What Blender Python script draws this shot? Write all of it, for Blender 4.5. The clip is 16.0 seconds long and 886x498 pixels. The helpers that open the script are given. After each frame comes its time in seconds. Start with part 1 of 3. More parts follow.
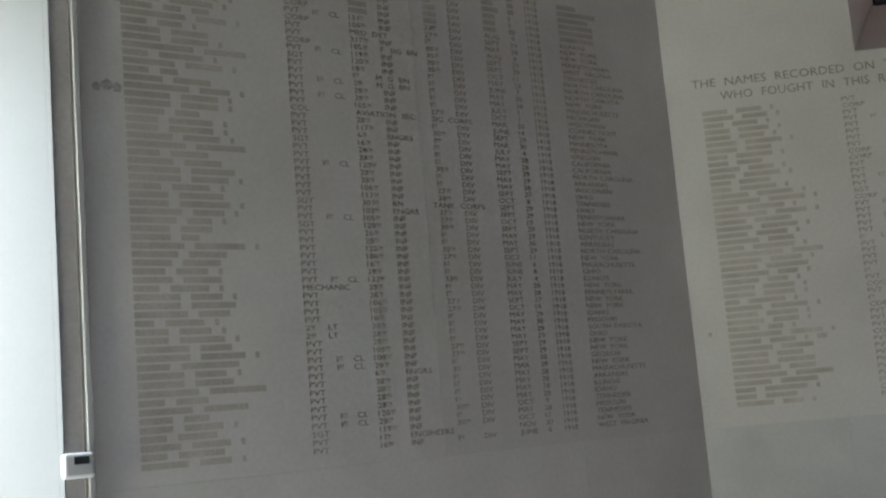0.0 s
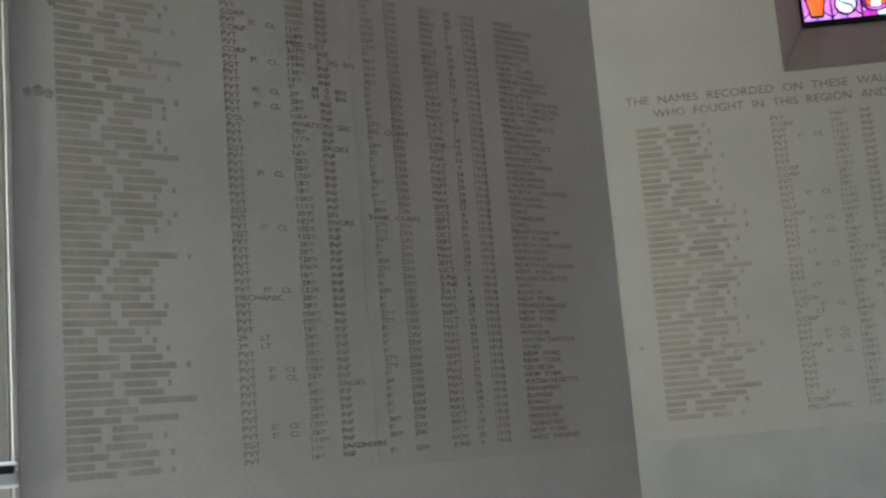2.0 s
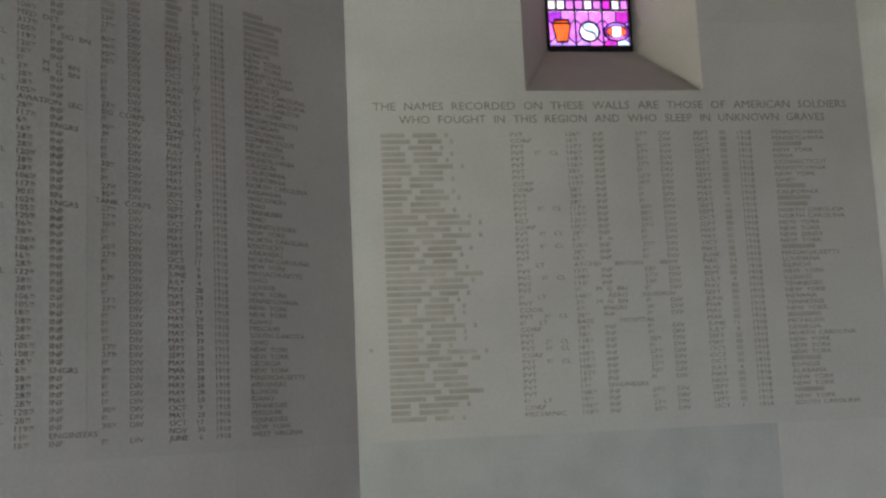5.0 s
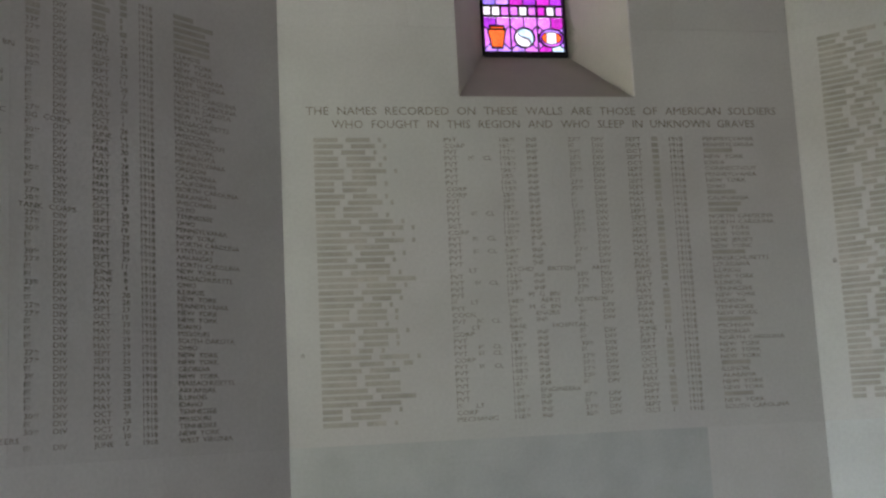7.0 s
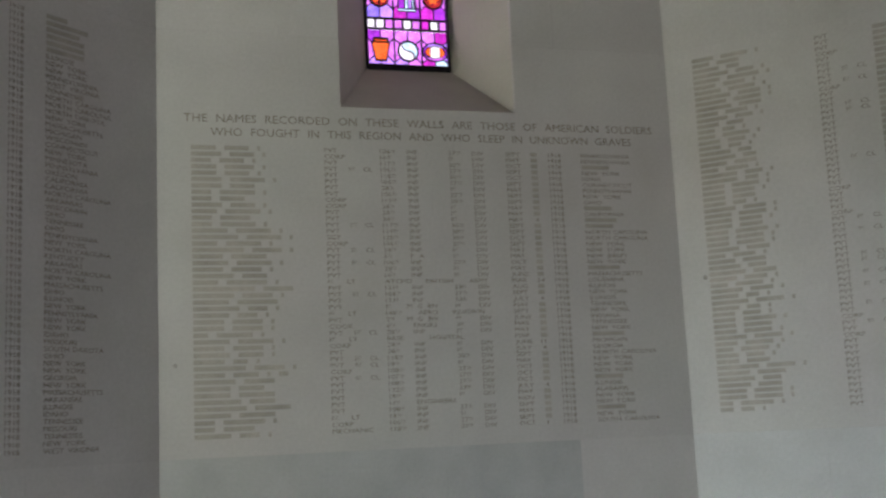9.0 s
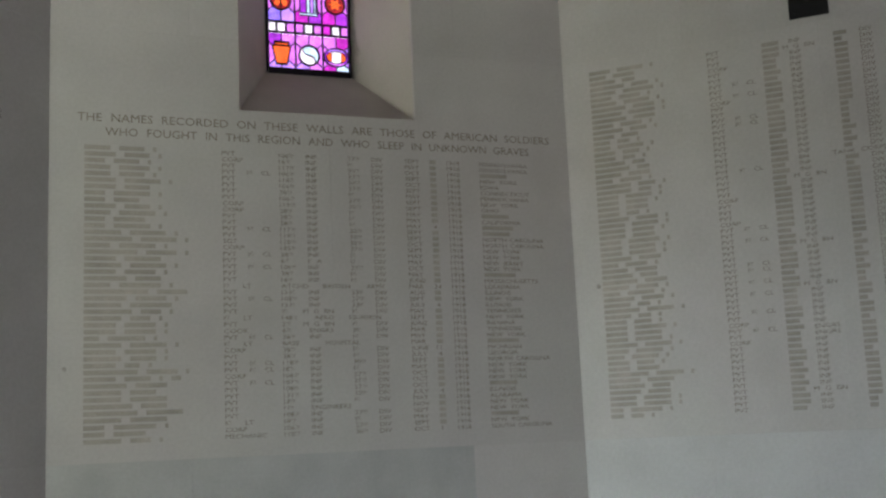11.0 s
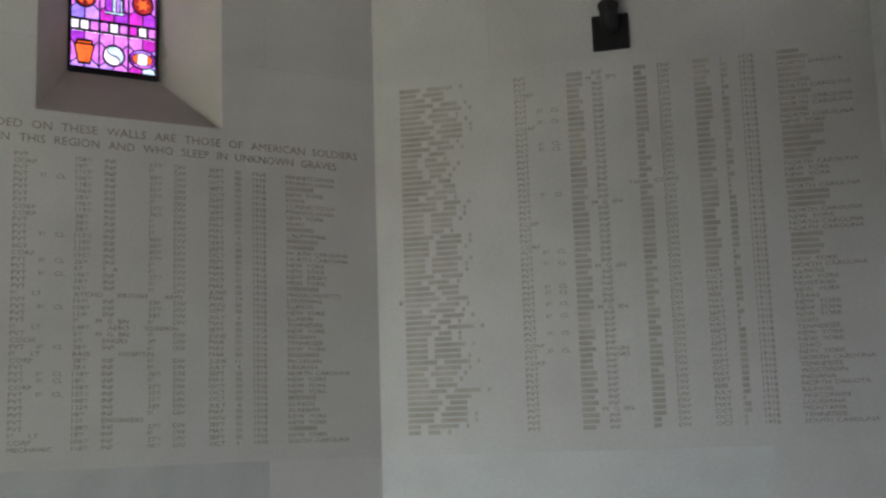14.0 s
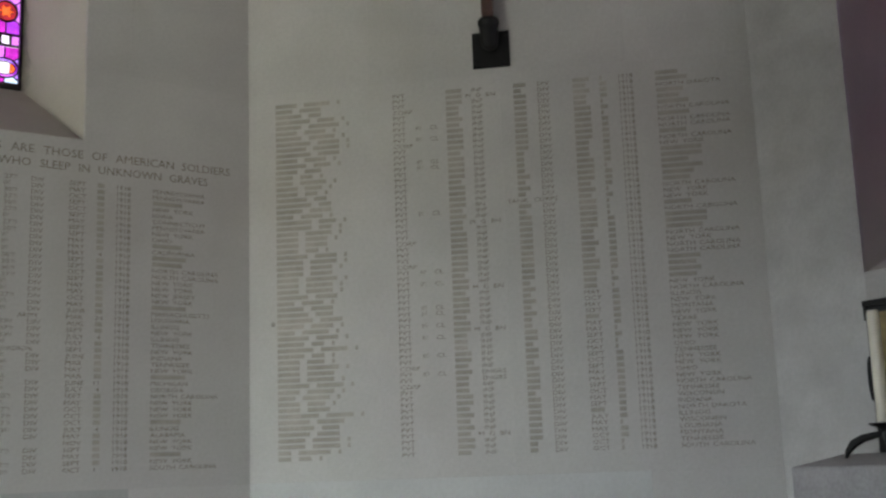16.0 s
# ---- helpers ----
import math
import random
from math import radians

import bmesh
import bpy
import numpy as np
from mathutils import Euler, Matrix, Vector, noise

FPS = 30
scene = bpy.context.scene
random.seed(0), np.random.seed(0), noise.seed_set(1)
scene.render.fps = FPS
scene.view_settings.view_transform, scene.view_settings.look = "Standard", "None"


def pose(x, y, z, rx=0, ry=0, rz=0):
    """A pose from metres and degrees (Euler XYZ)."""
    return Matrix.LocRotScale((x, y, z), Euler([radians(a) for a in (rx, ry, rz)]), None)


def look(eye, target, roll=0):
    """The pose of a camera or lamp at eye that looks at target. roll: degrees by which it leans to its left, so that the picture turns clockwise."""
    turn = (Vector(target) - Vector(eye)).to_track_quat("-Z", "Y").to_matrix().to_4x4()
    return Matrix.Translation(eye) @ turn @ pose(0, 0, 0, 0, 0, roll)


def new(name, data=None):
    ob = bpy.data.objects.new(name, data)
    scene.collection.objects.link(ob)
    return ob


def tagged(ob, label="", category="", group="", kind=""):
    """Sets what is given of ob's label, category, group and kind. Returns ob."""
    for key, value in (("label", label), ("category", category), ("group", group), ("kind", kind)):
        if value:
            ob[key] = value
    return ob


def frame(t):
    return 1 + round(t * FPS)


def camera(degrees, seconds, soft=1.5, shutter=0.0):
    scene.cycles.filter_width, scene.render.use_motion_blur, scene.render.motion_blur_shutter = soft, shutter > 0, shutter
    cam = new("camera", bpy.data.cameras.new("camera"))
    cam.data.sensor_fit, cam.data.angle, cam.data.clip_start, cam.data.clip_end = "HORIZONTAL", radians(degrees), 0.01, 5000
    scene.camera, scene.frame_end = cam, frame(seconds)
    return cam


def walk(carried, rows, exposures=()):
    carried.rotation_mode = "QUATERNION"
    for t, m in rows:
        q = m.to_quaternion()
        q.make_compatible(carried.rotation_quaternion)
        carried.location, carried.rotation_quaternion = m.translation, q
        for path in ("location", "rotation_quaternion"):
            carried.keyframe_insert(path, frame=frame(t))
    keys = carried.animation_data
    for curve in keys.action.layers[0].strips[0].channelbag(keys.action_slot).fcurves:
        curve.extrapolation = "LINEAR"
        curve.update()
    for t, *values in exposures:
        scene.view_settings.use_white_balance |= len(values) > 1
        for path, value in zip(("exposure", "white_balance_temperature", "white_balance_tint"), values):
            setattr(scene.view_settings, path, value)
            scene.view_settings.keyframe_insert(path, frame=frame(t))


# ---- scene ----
cam = camera(41.68, 16.0, 2.4, 0.5)
# doorway in the side wall, the daylight in it, and an added upward fill lamp
HX = -3.736
DOOR_Y0, DOOR_Y1, DOOR_H = -1.955, -3.25, 3.4
DAY_POWER = 5600.0
SKY_POWER = 660.0
UPFILL_POWER = 2350.0
GLASS_POWER = 10.0
GLOW = 1.9
EXPOSURES = [(0.0, 0.2), (1.5, 0.22), (3.5, 0.36), (7.0, 0.25), (9.0, 0.19), (12.5, 0.15), (14.0, 0.18), (16.0, 0.3)]
# window glass in the splayed opening: middle, width, foot and depth
GLX, GLW, GLZ, GLY = 0.042, 0.492, 3.642, 0.55
DWX, DWZ = 0.56, 2.337
# altar: front corner, height of the front edge, rise to the back
ALX, ALY, ALZ, ALRISE = 2.98, -2.298, 1.454, 0.05
CANY = -0.70
PATH = [
    (0.0, pose(-1.9734, -5.7715, 1.6000, 98.411, 4.819, 6.930)),
    (0.5, pose(-1.9808, -5.7650, 1.5767, 98.480, 4.975, 6.515)),
    (1.0, pose(-1.9774, -5.7616, 1.5699, 98.592, 4.925, 5.940)),
    (1.5, pose(-1.9675, -5.7627, 1.5645, 98.698, 5.157, 5.049)),
    (2.0, pose(-1.9494, -5.7786, 1.5615, 99.165, 4.741, 3.960)),
    (2.5, pose(-1.9204, -5.7716, 1.5583, 98.717, 4.676, 1.385)),
    (3.0, pose(-1.9071, -5.7669, 1.5625, 98.761, 3.884, -0.807)),
    (3.5, pose(-1.8830, -5.7768, 1.5728, 98.477, 3.345, -3.024)),
    (4.0, pose(-1.8598, -5.7804, 1.5662, 98.312, 2.887, -5.197)),
    (6.5, pose(-1.7380, -5.7831, 1.5396, 98.502, 2.853, -9.866)),
    (7.0, pose(-1.7228, -5.7873, 1.5441, 98.510, 2.850, -10.488)),
    (7.5, pose(-1.7008, -5.7875, 1.5322, 98.793, 3.133, -11.688)),
    (8.0, pose(-1.6777, -5.7896, 1.5306, 98.744, 3.148, -13.197)),
    (8.5, pose(-1.6629, -5.7900, 1.5258, 98.770, 2.654, -14.250)),
    (9.0, pose(-1.6564, -5.7978, 1.5217, 99.016, 2.649, -15.908)),
    (11.5, pose(-1.6357, -5.8313, 1.5228, 99.073, 2.369, -21.941)),
    (12.0, pose(-1.6324, -5.8259, 1.5225, 99.203, 2.336, -23.285)),
    (12.5, pose(-1.6352, -5.8353, 1.5385, 99.216, 2.456, -24.676)),
    (13.0, pose(-1.6350, -5.8565, 1.5587, 98.900, 2.305, -25.939)),
    (13.5, pose(-1.6277, -5.8714, 1.5749, 99.051, 1.825, -28.436)),
    (14.0, pose(-1.6081, -5.8482, 1.5745, 98.979, 1.836, -30.326)),
    (14.5, pose(-1.5837, -5.8508, 1.5622, 99.127, 1.622, -31.533)),
    (15.0, pose(-1.5280, -5.8619, 1.5364, 99.938, 2.139, -33.082)),
    (15.5, pose(-1.4366, -5.8422, 1.5154, 99.896, 2.343, -33.802)),
    (16.0, pose(-1.3253, -5.7926, 1.5014, 100.693, 1.987, -34.558)),
]
walk(cam, PATH, EXPOSURES)

# ---- world, sun, large lights ----
world = bpy.data.worlds.new("sky")
scene.world = world
world.use_nodes = True
wn = world.node_tree.nodes
sky = wn.new("ShaderNodeTexSky")
sky.sky_type = "NISHITA"
sky.sun_disc = False
sky.sun_elevation = radians(48)
sky.sun_rotation = radians(35)
wn["Background"].inputs["Strength"].default_value = 0.10
world.node_tree.links.new(sky.outputs[0], wn["Background"].inputs["Color"])

sun_data = bpy.data.lights.new("sun", "SUN")
sun_data.energy = 2.5
sun_data.angle = radians(0.6)
sun_data.color = (1.0, 0.95, 0.88)
sun = new("sun", sun_data)
sun.matrix_world = look((8, 12, 16), (0, 0, 0))

# area lamps stand in for doorway daylight: broad sky ahead, a lower panel to one side
def area_lamp(name, at, target, wide, high, power, colour):
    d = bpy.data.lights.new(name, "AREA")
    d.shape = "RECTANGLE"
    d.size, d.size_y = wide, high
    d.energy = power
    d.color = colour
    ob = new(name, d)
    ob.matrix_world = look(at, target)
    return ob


area_lamp("doorway_daylight", (-8.6, -2.4, 5.7), (HX, -2.6, 2.2), 7.2, 5.0, DAY_POWER, (0.82, 0.92, 1.0))
area_lamp("open_sky_daylight", (-8.6, -7.8, 0.75), (HX, -2.6, 2.4), 3.0, 1.5, SKY_POWER, (0.96, 1.0, 0.86))
# added lamp lying on the ground outside, facing up to brighten the upper walls
area_lamp("paving_light", (-6.9, -4.85, -0.18), (-6.6, -4.65, 3.0), 3.8, 3.8, UPFILL_POWER, (0.98, 1.0, 0.80))
# daylight through the stained glass above the altar
area_lamp("window_daylight", (3.34, -3.16, 3.85), (-2.4, -3.16, 3.85), 0.44, 2.3, GLASS_POWER, (0.95, 0.90, 1.0))


# ---- materials ----
def mat(name, base, rough=0.6, metal=0.0, var=0.0, scale=4.0, fine=0.0, fine_scale=90.0, bump=0.0, stain=0.0, stain_col=(0.3, 0.25, 0.2), rnd=0.0, spec=0.5, hue=0.0):
    """Principled surface with two scales of variation, stains, relief and a small change from piece to piece."""
    m = bpy.data.materials.new(name)
    m.use_nodes = True
    nt = m.node_tree
    n, l = nt.nodes, nt.links
    p = n["Principled BSDF"]
    p.inputs["Roughness"].default_value = rough
    p.inputs["Metallic"].default_value = metal
    p.inputs["Specular IOR Level"].default_value = spec
    p.inputs["Base Color"].default_value = (*base, 1)
    if not (var or fine or stain or rnd or bump):
        return m
    co = n.new("ShaderNodeNewGeometry")
    out = n.new("ShaderNodeRGB").outputs[0]
    out.default_value = (*base, 1)

    def factor_noise(sc, detail, lo, hi, stretch=None):
        tex = n.new("ShaderNodeTexNoise")
        tex.inputs["Scale"].default_value = sc
        tex.inputs["Detail"].default_value = detail
        if stretch:
            mp = n.new("ShaderNodeMapping")
            mp.inputs["Scale"].default_value = stretch
            l.new(co.outputs["Position"], mp.inputs["Vector"])
            l.new(mp.outputs[0], tex.inputs["Vector"])
        else:
            l.new(co.outputs["Position"], tex.inputs["Vector"])
        r = n.new("ShaderNodeMapRange")
        r.inputs["From Min"].default_value = 0.3
        r.inputs["From Max"].default_value = 0.7
        r.inputs["To Min"].default_value = lo
        r.inputs["To Max"].default_value = hi
        l.new(tex.outputs["Fac"], r.inputs["Value"])
        return r.outputs[0]

    def times(col, fac):
        v = n.new("ShaderNodeVectorMath")
        v.operation = "SCALE"
        l.new(col, v.inputs[0])
        l.new(fac, v.inputs["Scale"])
        return v.outputs[0]

    if var:
        out = times(out, factor_noise(scale, 4, 1 - var, 1 + var * 0.6))
        out = times(out, factor_noise(scale * 0.35, 2, 1 - var * 0.7, 1 + var * 0.5, (1, 1, 2.2)))
    if hue:
        warm = n.new("ShaderNodeMix")
        warm.data_type = "RGBA"
        warm.blend_type = "MULTIPLY"
        l.new(factor_noise(0.9, 3, -0.2, 1.2), warm.inputs[0])
        l.new(out, warm.inputs[6])
        warm.inputs[7].default_value = (1 - hue * 0.2, 1 - hue, 1 - hue * 0.3, 1)
        out = warm.outputs[2]
    if fine:
        out = times(out, factor_noise(fine_scale, 6, 1 - fine, 1 + fine * 0.7))
    if rnd:
        oi = n.new("ShaderNodeObjectInfo")
        r = n.new("ShaderNodeMapRange")
        r.inputs["To Min"].default_value = 1 - rnd
        r.inputs["To Max"].default_value = 1 + rnd
        l.new(oi.outputs["Random"], r.inputs["Value"])
        out = times(out, r.outputs[0])
    if stain:
        f = factor_noise(1.7, 5, -1.4 * stain, stain, (1, 1, 0.55))
        cl = n.new("ShaderNodeMath")
        cl.operation = "MAXIMUM"
        cl.inputs[1].default_value = 0.0
        l.new(f, cl.inputs[0])
        mx = n.new("ShaderNodeMix")
        mx.data_type = "RGBA"
        l.new(cl.outputs[0], mx.inputs[0])
        l.new(out, mx.inputs[6])
        mx.inputs[7].default_value = (*stain_col, 1)
        out = mx.outputs[2]
    l.new(out, p.inputs["Base Color"])
    if bump:
        tex = n.new("ShaderNodeTexNoise")
        tex.inputs["Scale"].default_value = fine_scale
        tex.inputs["Detail"].default_value = 6
        l.new(co.outputs["Position"], tex.inputs["Vector"])
        b = n.new("ShaderNodeBump")
        b.inputs["Strength"].default_value = bump
        b.inputs["Distance"].default_value = 0.004
        l.new(tex.outputs["Fac"], b.inputs["Height"])
        l.new(b.outputs[0], p.inputs["Normal"])
    return m


def glass(name, col):
    """Stained glass: light from outside passes through in the glass's colour; a glossy face."""
    m = bpy.data.materials.new(name)
    m.use_nodes = True
    nt = m.node_tree
    n, l = nt.nodes, nt.links
    n.remove(n["Principled BSDF"])
    co = n.new("ShaderNodeNewGeometry")
    tex = n.new("ShaderNodeTexNoise")
    tex.inputs["Scale"].default_value = 22
    tex.inputs["Detail"].default_value = 3
    l.new(co.outputs["Position"], tex.inputs["Vector"])
    r = n.new("ShaderNodeMapRange")
    r.inputs["From Min"].default_value = 0.3
    r.inputs["From Max"].default_value = 0.7
    r.inputs["To Min"].default_value = 0.8
    r.inputs["To Max"].default_value = 1.04
    l.new(tex.outputs["Fac"], r.inputs["Value"])
    rgb = n.new("ShaderNodeRGB")
    rgb.outputs[0].default_value = (*[c ** 0.5 for c in col], 1)
    v = n.new("ShaderNodeVectorMath")
    v.operation = "SCALE"
    l.new(rgb.outputs[0], v.inputs[0])
    l.new(r.outputs[0], v.inputs["Scale"])
    tr = n.new("ShaderNodeBsdfTransparent")
    l.new(v.outputs[0], tr.inputs["Color"])
    gl = n.new("ShaderNodeBsdfGlossy")
    gl.inputs["Roughness"].default_value = 0.12
    mix = n.new("ShaderNodeMixShader")
    mix.inputs[0].default_value = 0.03
    l.new(tr.outputs[0], mix.inputs[1])
    l.new(gl.outputs[0], mix.inputs[2])
    l.new(mix.outputs[0], n["Material Output"].inputs["Surface"])
    return m


STONE = mat("limestone", (0.556, 0.547, 0.523), 0.75, var=0.06, scale=2.6, fine=0.05, fine_scale=60, bump=0.14, stain=0.16, stain_col=(0.40, 0.375, 0.32), rnd=0.05, spec=0.25, hue=0.03)
PALE_STONE = mat("pale_limestone", (0.575, 0.577, 0.566), 0.7, var=0.07, scale=3.2, fine=0.05, fine_scale=60, bump=0.12, stain=0.18, stain_col=(0.46, 0.46, 0.43), rnd=0.03, spec=0.25)
COOL_STONE = mat("blue_grey_limestone", (0.482, 0.488, 0.478), 0.7, var=0.12, scale=3.0, fine=0.05, fine_scale=60, bump=0.12, stain=0.3, stain_col=(0.33, 0.34, 0.33), spec=0.25)
CORE = mat("mortar", (0.46, 0.45, 0.43), 0.9, var=0.12, scale=6, fine=0.05, spec=0.2)
PATCHY_STONE = mat("patched_limestone", (0.55, 0.54, 0.525), 0.8, var=0.13, scale=4.5, fine=0.06, fine_scale=50, bump=0.2, stain=0.4, stain_col=(0.40, 0.39, 0.38), spec=0.2)
REVEAL = mat("sawn_limestone", (0.53, 0.505, 0.455), 0.8, var=0.06, scale=3, fine=0.04, fine_scale=80, bump=0.12, stain=0.25, stain_col=(0.30, 0.28, 0.25), spec=0.25)
# dressed stone made darker than it is, to offset strong light in the doorway
DARKENED = mat("darkened_dressed_stone", (0.16, 0.167, 0.178), 0.7, var=0.04, scale=2, fine=0.02, fine_scale=60, bump=0.08, spec=0.25)
BROWN = mat("grey_brown_stone", (0.37, 0.35, 0.345), 0.75, var=0.12, scale=5, fine=0.08, fine_scale=60, bump=0.1, spec=0.25)
DARK_PATCH = mat("darker_limestone", (0.455, 0.435, 0.395), 0.85, var=0.18, scale=14, fine=0.15, fine_scale=90, spec=0.2)
INK = mat("cut_letter_stone", (0.265, 0.223, 0.185), 0.9, var=0.16, scale=9, fine=0.2, fine_scale=160, spec=0.1)
BAR = mat("weathered_letter_stone", (0.448, 0.418, 0.376), 0.9, var=0.14, scale=9, fine=0.2, fine_scale=160, spec=0.1)
WHITE = mat("white_plastic", (0.45, 0.455, 0.465), 0.4, var=0.03, scale=12)
DUCT = mat("grey_plastic", (0.34, 0.34, 0.345), 0.5, var=0.04, scale=12)
DARK_STRAND = mat("dark_grey_brown", (0.13, 0.12, 0.12), 0.6, var=0.1, scale=20)
DISPLAY = mat("dark_display", (0.02, 0.022, 0.025), 0.2)
IRON = mat("black_iron", (0.006, 0.006, 0.0065), 0.6, metal=0.2, var=0.25, scale=25, bump=0.1)
POLE = mat("varnished_wood", (0.075, 0.03, 0.02), 0.4, var=0.3, scale=18, fine=0.15)
LEAD = mat("lead", (0.016, 0.014, 0.02), 0.6, metal=0.3, var=0.2, scale=30)
BRONZE = mat("bronze", (0.38, 0.355, 0.33), 0.7, metal=0.1, var=0.3, scale=80)
WAX = mat("ivory_wax", (0.78, 0.73, 0.6), 0.45, var=0.05, scale=20)
MARBLE = mat("red_marble", (0.12, 0.035, 0.035), 0.3, var=0.35, scale=12, fine=0.2, fine_scale=45, stain=0.3, stain_col=(0.3, 0.2, 0.18))
GILT = mat("gilt_letters", (0.55, 0.46, 0.33), 0.5, var=0.1, scale=40)
GREY = mat("grey_stone", (0.35, 0.335, 0.335), 0.7, var=0.1, scale=8, fine=0.12, fine_scale=60, bump=0.1, spec=0.3)
FLOOR = mat("floor_stone", (0.38, 0.36, 0.345), 0.5, var=0.15, scale=3, fine=0.08, rnd=0.06)
PLASTER = mat("ceiling_plaster", (0.55, 0.52, 0.48), 0.9, var=0.08, scale=2, fine=0.03)
PAVING = mat("paving", (0.34, 0.33, 0.31), 0.85, var=0.15, scale=0.7, fine=0.1, fine_scale=30)
PANEL = mat("aged_gold_panel", (0.32, 0.25, 0.12), 0.5, metal=0.2, var=0.3, scale=20)

VIOLET = glass("violet_glass", (0.34, 0.035, 0.52))
PINK = glass("pink_glass", (0.70, 0.19, 0.82))
MAGENTA = glass("magenta_glass", (0.52, 0.03, 0.46))
LILAC = glass("lilac_glass", (0.50, 0.24, 0.90))
BLUE = glass("blue_glass", (0.28, 0.17, 0.85))
CLEAR = glass("clear_glass", (1.0, 0.86, 1.0))
ICE = glass("ice_blue_glass", (0.62, 0.78, 1.0))
ORANGE = glass("orange_glass", (0.95, 0.13, 0.03))
RED = glass("red_glass", (0.33, 0.02, 0.03))

glow = bpy.data.materials.new("sky_glow")
glow.use_nodes = True
gn = glow.node_tree.nodes
gn.remove(gn["Principled BSDF"])
em = gn.new("ShaderNodeEmission")
em.inputs["Color"].default_value = (0.92, 0.95, 1.0, 1)
em.inputs["Strength"].default_value = GLOW
glow.node_tree.links.new(em.outputs[0], gn["Material Output"].inputs["Surface"])


# ---- mesh helpers ----
def obj(name, bm, material, matrix=None):
    me = bpy.data.meshes.new(name)
    bm.to_mesh(me)
    bm.free()
    me.materials.append(material)
    ob = new(name, me)
    if matrix is not None:
        ob.matrix_world = matrix
    return ob


def part(name, bm, material, parent, label=""):
    ob = obj(name, bm, material)
    ob.parent = parent
    if label:
        ob["label"] = label
    return ob


def empty(name, matrix, label, category, group="", kind=""):
    ob = new(name)
    ob.matrix_world = matrix
    return tagged(ob, label, category, group, kind)


def box(x0, x1, y0, y1, z0, z1, bevel=0.0, seg=2, bm=None):
    bm = bm or bmesh.new()
    v = [bm.verts.new((x, y, z)) for x in (x0, x1) for y in (y0, y1) for z in (z0, z1)]
    fs = [bm.faces.new([v[i] for i in f]) for f in ((0, 1, 3, 2), (4, 6, 7, 5), (0, 4, 5, 1), (2, 3, 7, 6), (0, 2, 6, 4), (1, 5, 7, 3))]
    bmesh.ops.recalc_face_normals(bm, faces=fs)
    if bevel:
        bmesh.ops.bevel(bm, geom=list(bm.edges), offset=bevel, segments=seg, affect="EDGES", profile=0.5)
    return bm


def lathe(profile, steps=32, bm=None, m=Matrix()):
    """A turned body about z from (radius, height) pairs."""
    bm = bm or bmesh.new()
    rings = []
    for r, z in profile:
        rings.append([bm.verts.new(m @ Vector((r * math.cos(2 * math.pi * i / steps), r * math.sin(2 * math.pi * i / steps), z))) for i in range(steps)])
    for a, b in zip(rings, rings[1:]):
        for i in range(steps):
            bm.faces.new((a[i], a[(i + 1) % steps], b[(i + 1) % steps], b[i]))
    bm.faces.new(rings[0][::-1])
    bm.faces.new(rings[-1])
    bmesh.ops.recalc_face_normals(bm, faces=list(bm.faces))
    return bm


def prism(points, y0, y1, bm=None):
    """A plate of the outline points (x, z), from depth y0 to y1."""
    bm = bm or bmesh.new()
    a = [bm.verts.new((x, y0, z)) for x, z in points]
    b = [bm.verts.new((x, y1, z)) for x, z in points]
    fs = [bm.faces.new(a), bm.faces.new(b[::-1])]
    k = len(points)
    for i in range(k):
        fs.append(bm.faces.new((a[i], b[i], b[(i + 1) % k], a[(i + 1) % k])))
    bmesh.ops.recalc_face_normals(bm, faces=fs)
    return bm


def ring(outer, inner, y0, y1):
    """A closed frame between two outlines of equal length."""
    bm = bmesh.new()
    k = len(outer)
    vs = [[bm.verts.new((x, y, z)) for x, z in o] for o in (outer, inner) for y in (y0, y1)]
    of, ob_, inf, inb = vs
    for i in range(k):
        j = (i + 1) % k
        bm.faces.new((of[i], of[j], inf[j], inf[i]))
        bm.faces.new((ob_[i], ob_[j], inb[j], inb[i]))
        bm.faces.new((of[i], of[j], ob_[j], ob_[i]))
        bm.faces.new((inf[i], inf[j], inb[j], inb[i]))
    bmesh.ops.recalc_face_normals(bm, faces=list(bm.faces))
    return bm


def tube(points, radius, steps=10):
    """A round bar along points; radius may be one number or one per point."""
    bm = bmesh.new()
    pts = [Vector(p) for p in points]
    rad = radius if isinstance(radius, (list, tuple)) else [radius] * len(pts)
    rings = []
    for i, p in enumerate(pts):
        d = (pts[min(i + 1, len(pts) - 1)] - pts[max(i - 1, 0)]).normalized()
        q = d.to_track_quat("Z", "Y")
        rings.append([bm.verts.new(p + q @ Vector((rad[i] * math.cos(2 * math.pi * k / steps), rad[i] * math.sin(2 * math.pi * k / steps), 0))) for k in range(steps)])
    for a, b in zip(rings, rings[1:]):
        for k in range(steps):
            bm.faces.new((a[k], a[(k + 1) % steps], b[(k + 1) % steps], b[k]))
    bm.faces.new(rings[0])
    bm.faces.new(rings[-1])
    bmesh.ops.recalc_face_normals(bm, faces=list(bm.faces))
    return bm


def oval(cx, cz, rx, rz, k=28):
    return [(cx + rx * math.cos(2 * math.pi * i / k), cz + rz * math.sin(2 * math.pi * i / k)) for i in range(k)]


